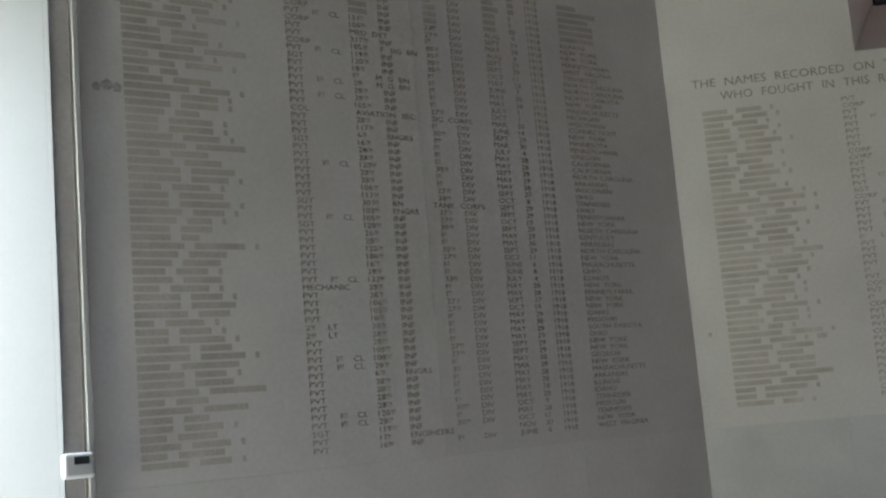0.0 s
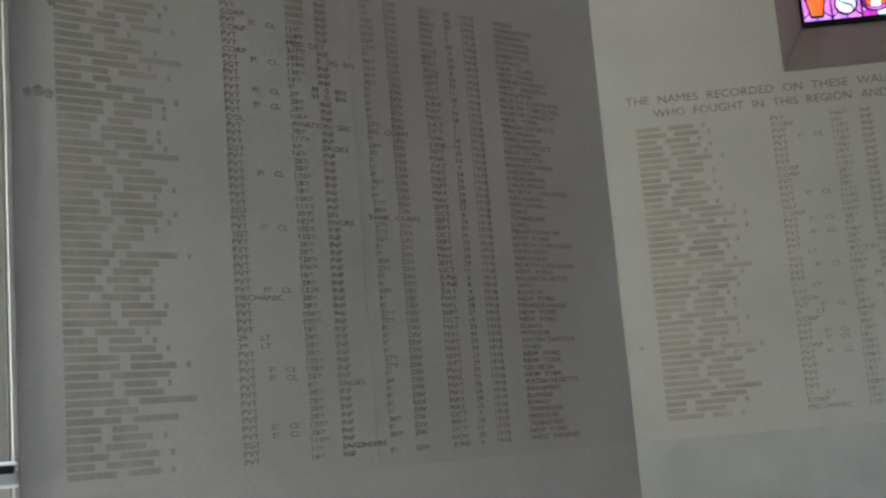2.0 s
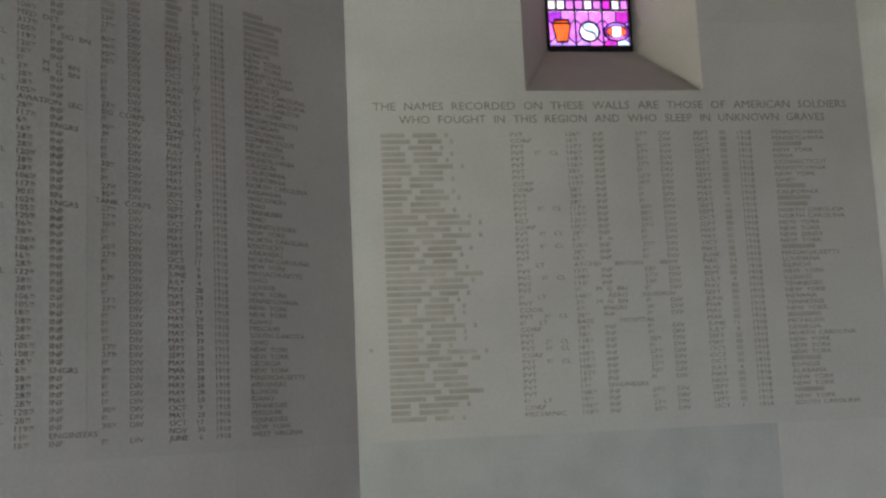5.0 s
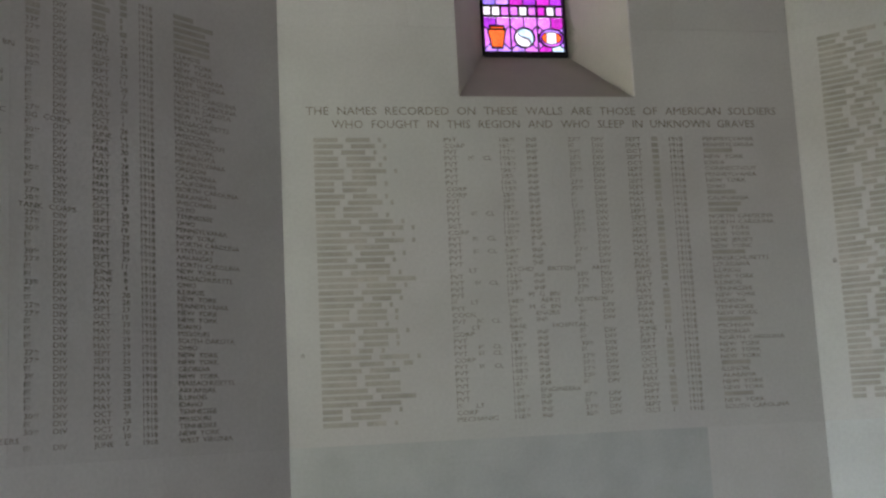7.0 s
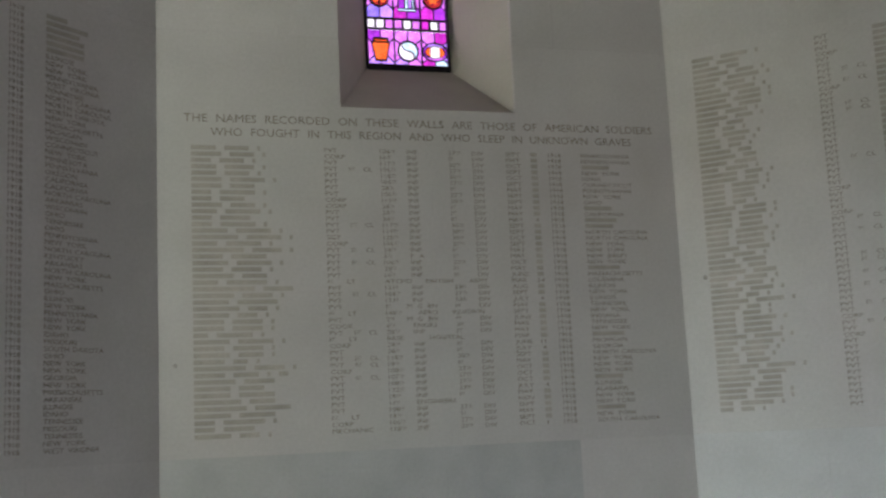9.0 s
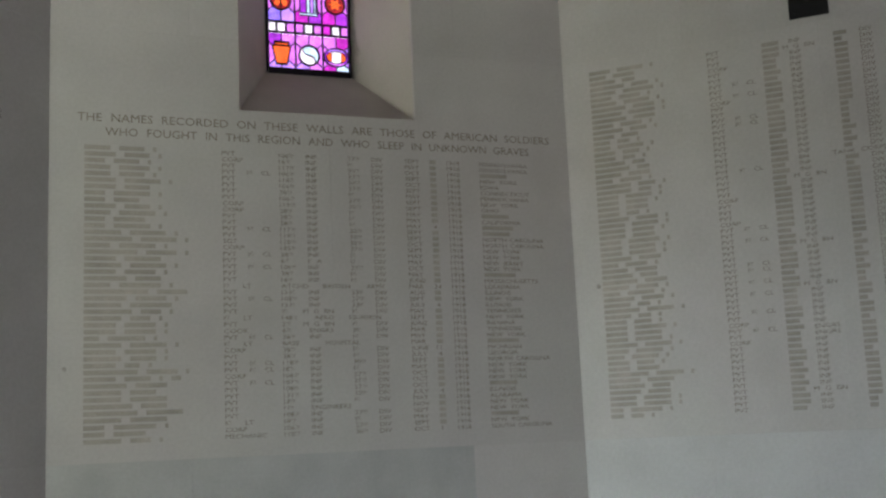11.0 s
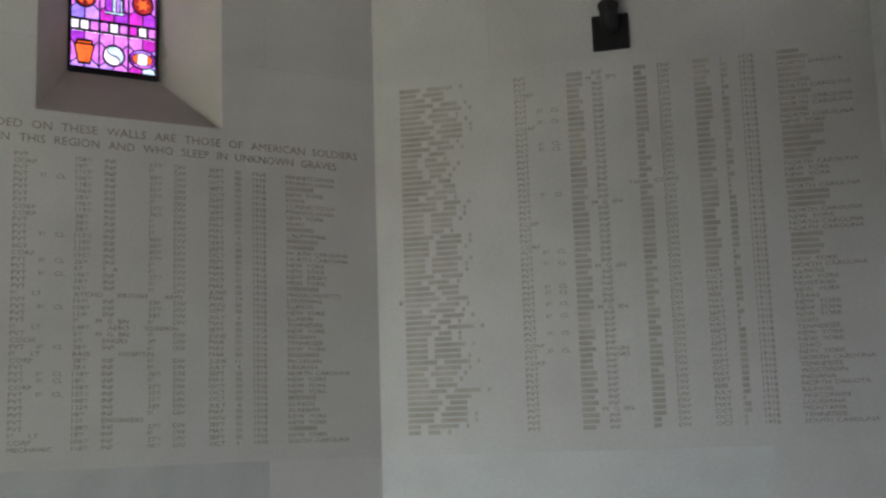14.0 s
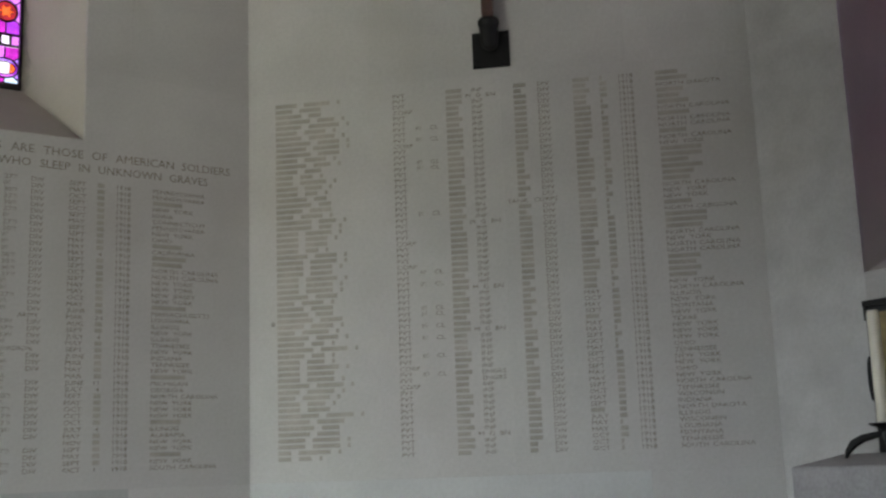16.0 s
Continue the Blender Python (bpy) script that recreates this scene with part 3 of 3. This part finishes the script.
# word lengths of the name, rank, unit, arm, division, month, day, state
LIST_A = """681 1 131ST INF 33RD AUG 9 ILLINOIS
671 C 108TH INF 27TH SEPT 29 NEW_YORK
533 P MED_DET - 1ST MAY 28 NEW_YORK
a51 P 317TH INF 80TH AUG 8 PENNSYLVANIA
441 C 105TH F_SIG_BN 30TH SEPT 29 WEST_VIRGINIA
66 1 119TH INF 30TH SEPT 29 TENNESSEE
661 S 120TH INF 30TH OCT 11 NORTH_CAROLINA
b7 P 18TH INF 1ST MAY 28 NORTH_CAROLINA
471 P 1ST M_G_BN 1ST JUNE 7 NORTH_DAKOTA
861 1 2ND M_G_BN 1ST MAY 30 NEW_YORK
43 P 28TH INF 1ST MAY 28 MASSACHUSETTS
66 1 28TH INF 1ST JULY 1 MICHIGAN
a51 P 105TH INF 27TH OCT 1 WISCONSIN
761 L AVIATION_SEC SIG_CORPS - MAR 26 CONNECTICUT
761 P 28TH INF 1ST JUNE 14 NEW_YORK
64 P 117TH INF 30TH SEPT 29 MINNESOTA
571 P 6TH ENGRS 3RD MAR 30 PENNSYLVANIA
571 S 16TH INF 1ST JULY 4 OREGON
761 P 28TH INF 1ST MAY 28 CALIFORNIA
98 P 28TH INF 1ST MAY 28 CALIFORNIA
56 1 120TH INF 30TH SEPT 29 NORTH_CAROLINA
76 P 28TH INF 1ST MAY 29 ARKANSAS
87 P 28TH INF 1ST MAY 28 WISCONSIN
861 P 106TH INF 27TH SEPT 27 OHIO
561 P 117TH INF 30TH OCT 8 TENNESSEE
67 S 301ST BN TANK_CORPS SEPT 29 OHIO
681 P 102ND ENGRS 27TH SEPT 29 PENNSYLVANIA
851 1 105TH INF 27TH OCT 19 NEW_YORK
741 S 120TH INF 30TH SEPT 29 NORTH_CAROLINA
65 P 26TH INF 1ST MAY 29 KENTUCKY
63 P 28TH INF 1ST MAY 30 ARKANSAS
881 P 120TH INF 30TH SEPT 29 NORTH_CAROLINA
76 P 106TH INF 27TH OCT 11 NEW_YORK
66 P 16TH INF 1ST JUNE 6 MASSACHUSETTS
551 P 28TH INF 1ST JUNE 8 OHIO
66 1 132ND INF 33RD JULY 4 ILLINOIS
461 M 28TH INF 1ST MAY 28 NEW_YORK
751 P 28TH INF 1ST MAY 28 PENNSYLVANIA
77 P 106TH INF 27TH SEPT 27 NEW_YORK
85 P 105TH INF 27TH OCT 19 NEW_YORK
361 P 18TH INF 1ST MAY 29 IDAHO
551 2 28TH INF 1ST MAY 30 MISSOURI
571 2 28TH INF 1ST MAY 29 SOUTH_DAKOTA
85 P 28TH INF 1ST MAY 29 OHIO
871 P 105TH INF 27TH SEPT 29 NEW_YORK
59 1 108TH INF 27TH SEPT 29 NEW_YORK
751 1 28TH INF 1ST MAY 30 GEORGIA
76 P 6TH ENGRS 3RD MAR 29 NEW_YORK
99 P 28TH INF 1ST MAY 28 MASSACHUSETTS
45 P 28TH INF 1ST MAY 28 ARKANSAS
87 P 28TH INF 1ST MAY 28 ILLINOIS
54 P 28TH INF 1ST MAY 28 IDAHO
561 1 120TH INF 30TH OCT 9 TENNESSEE
46 1 28TH INF 1ST MAY 28 MISSOURI
661 S 119TH INF 30TH OCT 17 TENNESSEE
47 P 11TH ENGINEERS - NOV 30 NEW_YORK
751 P 16TH INF 1ST JUNE 6 WEST_VIRGINIA""".split("\n")


def spread(line, words, x, z, gap=0.03):
    for w in words.split("_"):
        x = line.word(w, x, z) + gap


STATES = {"Y": "NEW_YORK", "N": "NORTH_CAROLINA", "S": "SOUTH_CAROLINA", "D": "NORTH_DAKOTA", "T": "TENNESSEE", "O": "OHIO", "I": "ILLINOIS",
          "M": "MONTANA", "L": "LOUISIANA", "W": "WISCONSIN", "E": "TEXAS", "A": "INDIANA"}
MONTHS = {"O": "OCT", "M": "MAY", "S": "SEPT", "J": "JULY"}


def plain_row(line, rng, x, z, state="", month="", name="", lettered=False, grade="", arm="INF"):
    """A line too faint to read in full: bars for its words, the recurring abbreviations in letters."""
    first = "%d%d" % (rng.choice([4, 5, 5, 6, 6, 7, 8]), rng.choice([3, 4, 5, 5, 6, 7])) + ("1" if rng.random() < 0.55 else "")
    names(line, name or first, x, z)
    r = grade or rng.choices("PCS1", [70, 9, 4, 16])[0]
    rank(line, r, x + COLS["rank"], z)
    line.bar(x + COLS["unit"], x + COLS["unit"] + rng.choice([0.07, 0.09, 0.09]), z)
    spread(line, arm, x + COLS["arm"] - (0.033 if arm[0] == "M" else 0), z)
    number = rng.choice([0.042, 0.068, 0.068])
    if arm == "BN":
        spread(line, "TANK_CORPS", x + COLS["number"] - 0.06, z)
    else:
        line.bar(x + COLS["number"], x + COLS["number"] + number, z)
        line.word("DIV", x + COLS["div"], z)
    wide = rng.choice([0.068, 0.07, 0.09, 0.092])
    if month in MONTHS:
        line.word(MONTHS[month], x + COLS["month"], z)
    else:
        line.bar(x + COLS["month"], x + COLS["month"] + wide, z)
    line.bar(x + COLS["day"], x + COLS["day"] + rng.choice([0.014, 0.036, 0.038, 0.038]), z)
    line.word("1918", x + COLS["year"], z)
    s = x + COLS["state"]
    if lettered and state in STATES:
        spread(line, STATES[state], s, z, 0.022)
    elif state == "N":
        line.bar(s, s + 0.122, z)
        line.bar(s + 0.148, s + 0.333, z)
    elif state == "Y":
        line.bar(s, s + 0.074, z)
        line.bar(s + 0.1, s + 0.2, z)
    else:
        line.bar(s, s + (int(state, 16) if state else rng.choice([4, 5, 7, 8, 9, 10])) * 0.0235, z)


LIST_B = """551 P 106TH INF 27TH SEPT - PENNSYLVANIA
651 C 16TH INF 1ST MAY - PENNSYLVANIA
451 P 117TH INF 30TH OCT - 7
561 1 106TH INF 27TH SEPT - NEW_YORK
551 P 118TH INF 30TH OCT - IOWA
671 P 106TH INF 27TH SEPT - CONNECTICUT
65 P 28TH INF 1ST MAY - PENNSYLVANIA
471 P 106TH INF 27TH SEPT - NEW_YORK
45 C 119TH INF 30TH SEPT - OHIO
651 C 28TH INF 1ST MAY - 7
571 P 28TH INF 1ST MAY - CALIFORNIA
46 P 28TH INF 1ST MAY 4 8
471 1 117TH INF 30TH SEPT - 7
771 P 119TH INF 30TH SEPT - NORTH_CAROLINA
971 S 120TH INF 30TH OCT - NORTH_CAROLINA
571 C 105TH INF 27TH SEPT - NEW_YORK
a61 1 28TH INF 1ST MAY - NEW_YORK
67 P 6TH F_A 1ST MAY - NEW_JERSEY
771 1 106TH INF 27TH OCT - NEW_YORK
661 P 28TH INF 1ST MAY - 8
85 P 16TH INF 1ST JUNE - MASSACHUSETTS
581 3 ATCHD - BRITISH_ARMY MAR 24 LOUISIANA
c6 P 131ST INF 33RD AUG - ILLINOIS
861 1 108TH INF 27TH SEPT - NEW_YORK
78 P 131ST INF 33RD JULY 4 ILLINOIS
941 P 1ST M_G_BN 1ST MAY - TENNESSEE
741 3 148TH AERO SQUADRON SEPT - NEW_YORK
661 P 2ND M_G_BN 1ST JUNE - INDIANA
661 K 6TH ENGRS 3RD MAR - TENNESSEE
371 1 28TH INF 1ST MAY - NEW_YORK
771 3 BASE - HOSPITAL MAR - 8
661 C 28TH INF 1ST JUNE 11 MICHIGAN
751 P 28TH INF 1ST JULY 4 GEORGIA
631 1 118TH INF 30TH SEPT - NORTH_CAROLINA
a61 1 18TH INF 1ST MAY - NEW_YORK
6512 C 108TH INF 27TH OCT - NEW_YORK
86 1 107TH INF 27TH OCT - NEW_YORK
75 P 108TH INF 27TH OCT - 7
77 P 132ND INF 33RD JULY 4 ILLINOIS
95 P 18TH INF 1ST MAY - ALABAMA
a7 P 11TH ENGINEERS - NOV - NEW_YORK
77 P 108TH INF 27TH SEPT - NEW_YORK
481 3 18TH INF 1ST MAY - 7
46 C 106TH INF 27TH SEPT - NEW_YORK
741 M 118TH INF 30TH OCT 1 SOUTH_CAROLINA""".split("\n")


def list_row(ln, row, x, z):
    """One line of a list in its columns; a lone figure among the states is a word too faint to read."""
    w = row.split()
    names(ln, w[0], x, z)
    rank(ln, w[1], x + COLS["rank"], z)
    if w[2][0].isdigit():
        ordinal(ln, w[2], x + COLS["unit"], z)
    else:
        spread(ln, w[2], x + COLS["unit"], z)
    if w[3] in ("INF", "ENGRS", "BN", "ENGINEERS"):
        ln.word(w[3], x + COLS["arm"], z)
    elif w[3] == "SIG_CORPS":
        spread(ln, w[3], x + COLS["number"], z)
    elif w[3] == "AERO":
        ln.word(w[3], x + 1.142, z)
    elif w[3] != "-":
        spread(ln, w[3], x + COLS["arm"] - (0.033 if w[3][0] == "M" else 0), z)
    if w[4] == "TANK_CORPS":
        spread(ln, w[4], x + COLS["number"] - 0.03, z)
    elif w[4] == "BRITISH_ARMY":
        ln.word("BRITISH", x + 1.192, z, width=0.147)
        ln.word("ARMY", x + 1.43, z, width=0.1)
    elif w[4] == "SQUADRON":
        ln.word(w[4], x + 1.327, z, width=0.176)
    elif w[4] == "HOSPITAL":
        ln.word(w[4], x + 1.2, z, width=0.185)
    elif w[4] != "-":
        ordinal(ln, w[4], x + COLS["number"], z)
        ln.word("DIV", x + COLS["div"], z)
    ln.word(w[5], x + COLS["month"], z)
    if w[6] == "-":
        ln.bar(x + COLS["day"], x + COLS["day"] + 0.037, z)
    else:
        ln.word(w[6], x + COLS["day"] + (0.01 if len(w[6]) == 1 else 0), z)
    ln.word("1918", x + COLS["year"], z)
    if w[7].isdigit():
        ln.bar(x + COLS["state"], x + COLS["state"] + int(w[7]) * 0.0235, z)
    else:
        spread(ln, w[7], x + COLS["state"], z, 0.022)


# faint list, bottom line first: a figure gives the letters of a single word
STATES_C = "STMLWID" + "AWTNYOYYTOYYYEYMYINY" + "6767NNYN899N6YYN679699YN6NN7N756D75"
MONTHS_C = "OOOMMJ-SMOSMMSOSMOSMM-SMOM"
NAMES_C = "331 371 661 661 75 84 76 961 55 541 461 561 761 561 56 571".split()

LETTERS = "rows of small capitals carved into pale limestone"
ins_a = empty("inscription", M_A, LETTERS + ", grey-brown", "inscription", "carved lists on the walls")
XA, ZA = -2.768, 1.514
rng = random.Random(11)
for i, row in enumerate(reversed(LIST_A)):
    ln = Line()
    list_row(ln, row, XA, ZA + i * PITCH)
    ln.put(ins_a)
for i in range(len(LIST_A), 63):
    ln = Line()
    plain_row(ln, rng, XA, ZA + i * PITCH)
    ln.put(ins_a)

ins_b = empty("inscription", M_B, LETTERS + " beneath a heading", "inscription", "carved lists on the walls")
XB, ZB = -1.250, 1.546
PITCH_B = PITCH * 1.032
for i, row in enumerate(reversed(LIST_B)):
    ln = Line()
    list_row(ln, row, XB, ZB + i * PITCH_B)
    ln.put(ins_b)

head_b = empty("heading_inscription", M_B, "two-line heading in larger capitals carved into limestone", "inscription")
heading(head_b, "THE NAMES RECORDED ON THESE WALLS ARE THOSE OF AMERICAN SOLDIERS", -1.284, 3.133, 2.582)
heading(head_b, "WHO FOUGHT IN THIS REGION AND WHO SLEEP IN UNKNOWN GRAVES", -1.152, 3.062, 2.319)

ins_c = empty("inscription", M_C, LETTERS + " below an iron bracket", "inscription", "carved lists on the walls")
XC, ZC = 0.158, 1.566
PITCH_C = PITCH * 1.009
rng = random.Random(8)
for i in range(62):
    ln = Line()
    z = ZC + i * PITCH_C
    grade = "1" if i in (13, 16, 19, 21, 23, 24, 28, 30, 40, 48, 49, 53, 55) else "C" if i in (11, 14, 31, 35, 52, 58) else "P"
    arm = "M_G_BN" if i in (3, 20, 27, 38, 60) else "ENGRS" if i in (12, 13) else "BN" if i == 41 else "INF"
    plain_row(ln, rng, XC, z, STATES_C[i], MONTHS_C[i] if i < 26 else "", NAMES_C[i] if i < 16 else "", True, grade, arm)
    ln.put(ins_c)


# ---- small bronze rosettes beside some lines ----
def rosette(m, x, z, r, flat=0.004):
    bm = bmesh.new()
    k = 40
    prof = []
    for i in range(k):
        a = 2 * math.pi * i / k
        prof.append((x + r * (0.9 + 0.1 * math.cos(5 * a)) * math.cos(a + math.pi / 2), z + r * (0.9 + 0.1 * math.cos(5 * a)) * math.sin(a + math.pi / 2)))
    prism(prof, -flat, 0.002, bm)
    prism(oval(x, z, r * 0.45, r * 0.45, 16), -flat - 0.002, -flat + 0.0005, bm)
    o = obj("rosette", bm, BRONZE, m)
    return tagged(o, "small dull bronze rosette fixed beside a carved line", "rosette", "rosettes on the walls")


for x, z, r in ((-2.870, 2.906, 0.018), (-2.831, 2.913, 0.024), (-2.795, 2.906, 0.020), (-2.775, 3.262, 0.022)):
    rosette(M_A, x, z, r)
rosette(M_B, -1.338, 1.905, 0.012)
rosette(M_C, 0.136, 2.303, 0.015)

# ---- cable trunking and thermostat at the end of the list wall ----
trunk = empty("cable_trunking", M_A, "pale grey plastic cable trunking running up the wall", "trunking")
part("channel", box(-2.955, -2.931, -0.016, 0.001, 0, 5.3, 0.002), DUCT, trunk)
part("cover", box(-2.9525, -2.9335, -0.019, -0.0155, 0, 5.3, 0.0012), DUCT, trunk)
# thin dark grey-brown strip up the left side of the trunking
cable = empty("cable", M_A, "thin dark grey-brown strip beside the trunking", "cable")
part("sheath", tube([(-2.961, -0.004, 0), (-2.961, -0.004, 5.3)], 0.004, 8), DARK_STRAND, cable)

stat = empty("thermostat", M_A @ Matrix.Translation((-2.995, 0, 1.555)), "white thermostat box with a small dark display", "thermostat")
bm = bmesh.new()
box(-0.056, 0.055, -0.050, -0.0165, -0.043, 0.043, 0.0155, 5, bm)
part("housing", bm, WHITE, stat)
part("back_plate", box(-0.048, 0.05, -0.018, -0.002, -0.036, 0.036, 0.003), WHITE, stat)
part("display", box(-0.018, 0.034, -0.052, -0.0495, 0.004, 0.031, 0.001), DISPLAY, stat, "dark grey display")
part("button", lathe([(0.005, 0), (0.005, 0.003), (0.003, 0.004)], 16, m=Matrix.Translation((0.045, -0.0495, 0.018)) @ pose(0, 0, 0, 90)), WHITE, stat)

# ---- iron bracket with a pole ----
br = empty("pole_bracket", M_C @ Matrix.Translation((1.394, 0, 3.645)), "black iron wall bracket holding a dark wooden pole", "bracket")
part("wall_plate", box(-0.102, 0.102, -0.016, 0.001, 0, 0.203, 0.003), IRON, br)
tilt = pose(0, -0.05, 0.165, 14, 0, 0)
part("socket", lathe([(0.02, -0.075), (0.04, -0.06), (0.05, -0.02), (0.052, 0.05), (0.058, 0.06), (0.058, 0.085), (0.046, 0.1), (0.038, 0.104)], 28, m=tilt), IRON, br)
part("arm", tube([(0, -0.01, 0.11), (0, -0.03, 0.115), (0, -0.06, 0.13)], 0.026, 12), IRON, br)
for x in (-0.08, 0.08):
    for z in (0.022, 0.181):
        part("bolt", lathe([(0.009, 0), (0.009, 0.004), (0.005, 0.007)], 12, m=Matrix.Translation((x, -0.016, z)) @ pose(0, 0, 0, 90)), IRON, br)
part("pole", lathe([(0.034, 0.09), (0.034, 0.9), (0.033, 1.7), (0.02, 1.72)], 20, m=tilt), POLE, br, "dark red-brown wooden pole")

# ---- altar ----
AM = Matrix.Translation((ALX, ALY, 0)) @ pose(0, 0, 0, 0, 0, -90)
alt = empty("altar", AM, "stone altar with a grey slab over a red marble front", "altar")
AL, AD, AT = 2.6, P_CD.x - ALX - 0.004, ALZ
bm = bmesh.new()
sec = [(0, AT - 0.165), (0, AT - 0.004), (0.005, AT), (AD, AT + ALRISE), (AD, AT - 0.165)]
a = [bm.verts.new((0, y, z)) for y, z in sec]
b = [bm.verts.new((AL, y, z)) for y, z in sec]
bm.faces.new(a)
bm.faces.new(b[::-1])
for i in range(5):
    bm.faces.new((a[i], b[i], b[(i + 1) % 5], a[(i + 1) % 5]))
bmesh.ops.recalc_face_normals(bm, faces=list(bm.faces))
bmesh.ops.bevel(bm, geom=list(bm.edges), offset=0.003, segments=2, affect="EDGES")
part("top_slab", bm, GREY, alt, "grey stone top slab")
part("frieze", box(0.02, AL - 0.02, 0.015, AD - 0.002, AT - 0.36, AT - 0.167), MARBLE, alt, "red marble band with letters")
part("base", box(0.03, AL - 0.03, 0.03, AD - 0.002, -0.06, AT - 0.362), GREY, alt)
co, faces, w = lettering("THOU")
me = bpy.data.meshes.new("letters")
me.from_pydata([(0.032 + x * 0.21 / w, 0.0145 - y * 0.05, AT - 0.268 + z * 0.085) for x, z, y in co], [], faces)
me.materials.append(GILT)
lt = new("letters", me)
lt.parent = alt
lt["label"] = "pale carved capital letters"

# ---- candle and stand on the altar ----
KM = Matrix.Translation((P_CD.x - 0.17, P_CD.y, 0)) @ Matrix.Translation((0, CANY, ALZ + ALRISE * 0.55))
st = empty("candlestick", KM, "black wrought-iron candlestick with curved feet on the altar", "candlestick")
for k in range(3):
    a = radians(100 + 120 * k)
    pts = [(math.cos(a) * r, math.sin(a) * r, z) for r, z in ((0.19, 0.004), (0.18, 0.03), (0.15, 0.065), (0.10, 0.088), (0.04, 0.1), (0.0, 0.105))]
    part("foot", tube(pts, [0.007, 0.013, 0.019, 0.018, 0.015, 0.012], 10), IRON, st)
part("drip_pan", lathe([(0.014, 0.09), (0.016, 0.125), (0.05, 0.138), (0.068, 0.15), (0.062, 0.151), (0.03, 0.144)], 28), IRON, st)
cn = empty("candle", KM @ Matrix.Translation((0, 0, 0.1445)), "tall thick ivory candle on the iron candlestick", "candle")
part("wax", lathe([(0.0265, 0), (0.0275, 0.01), (0.0265, 0.49), (0.022, 0.503), (0.008, 0.498)], 28), WAX, cn)
part("wick", tube([(0, 0, 0.493), (0.001, 0, 0.51), (0.004, 0, 0.518)], 0.0016, 6), IRON, cn)

pn = empty("framed_panel", Matrix.Translation((P_CD.x, -2.487, ALZ + ALRISE)) @ pose(0, 0, 0, 0, 0, -90), "black iron frame with an aged gold panel behind the candle", "frame")
part("frame", ring(rect(0.034, 0.5, 0.1, 0.66), rect(0.056, 0.47, 0.13, 0.635), -0.04, -0.006), IRON, pn)
part("panel", box(0.048, 0.472, -0.022, -0.008, 0.128, 0.637), PANEL, pn, "aged gold panel")
part("hood", box(0.028, 0.52, -0.055, -0.004, 0.662, 0.69, 0.003), IRON, pn)
part("drop", box(0.028, 0.044, -0.05, -0.01, 0.60, 0.664, 0.003), IRON, pn)
part("handle", prism(oval(0.022, 0.335, 0.014, 0.10, 24), -0.035, -0.012), IRON, pn)
for x in (0.06, 0.44):
    part("foot", box(x - 0.02, x + 0.02, -0.05, -0.003, 0.0, 0.102, 0.004), IRON, pn)

# ---- facing slabs of the walls ----
for owner, outlines, gap, stone in SLABS:
    for o in outlines:
        n = len(o)
        area = sum(o[i][0] * o[(i + 1) % n][1] - o[(i + 1) % n][0] * o[i][1] for i in range(n))
        sg = 1 if area > 0 else -1
        pts = []
        for i in range(n):
            p, q, s = Vector(o[i - 1]), Vector(o[i]), Vector(o[(i + 1) % n])
            d1, d2 = (q - p).normalized(), (s - q).normalized()
            n1, n2 = Vector((-d1.y, d1.x)) * sg, Vector((-d2.y, d2.x)) * sg
            pts.append(tuple(q + (n1 + n2) * gap))
        part("slab", prism(pts, 0.0, SLAB - 0.0005), stone, owner)
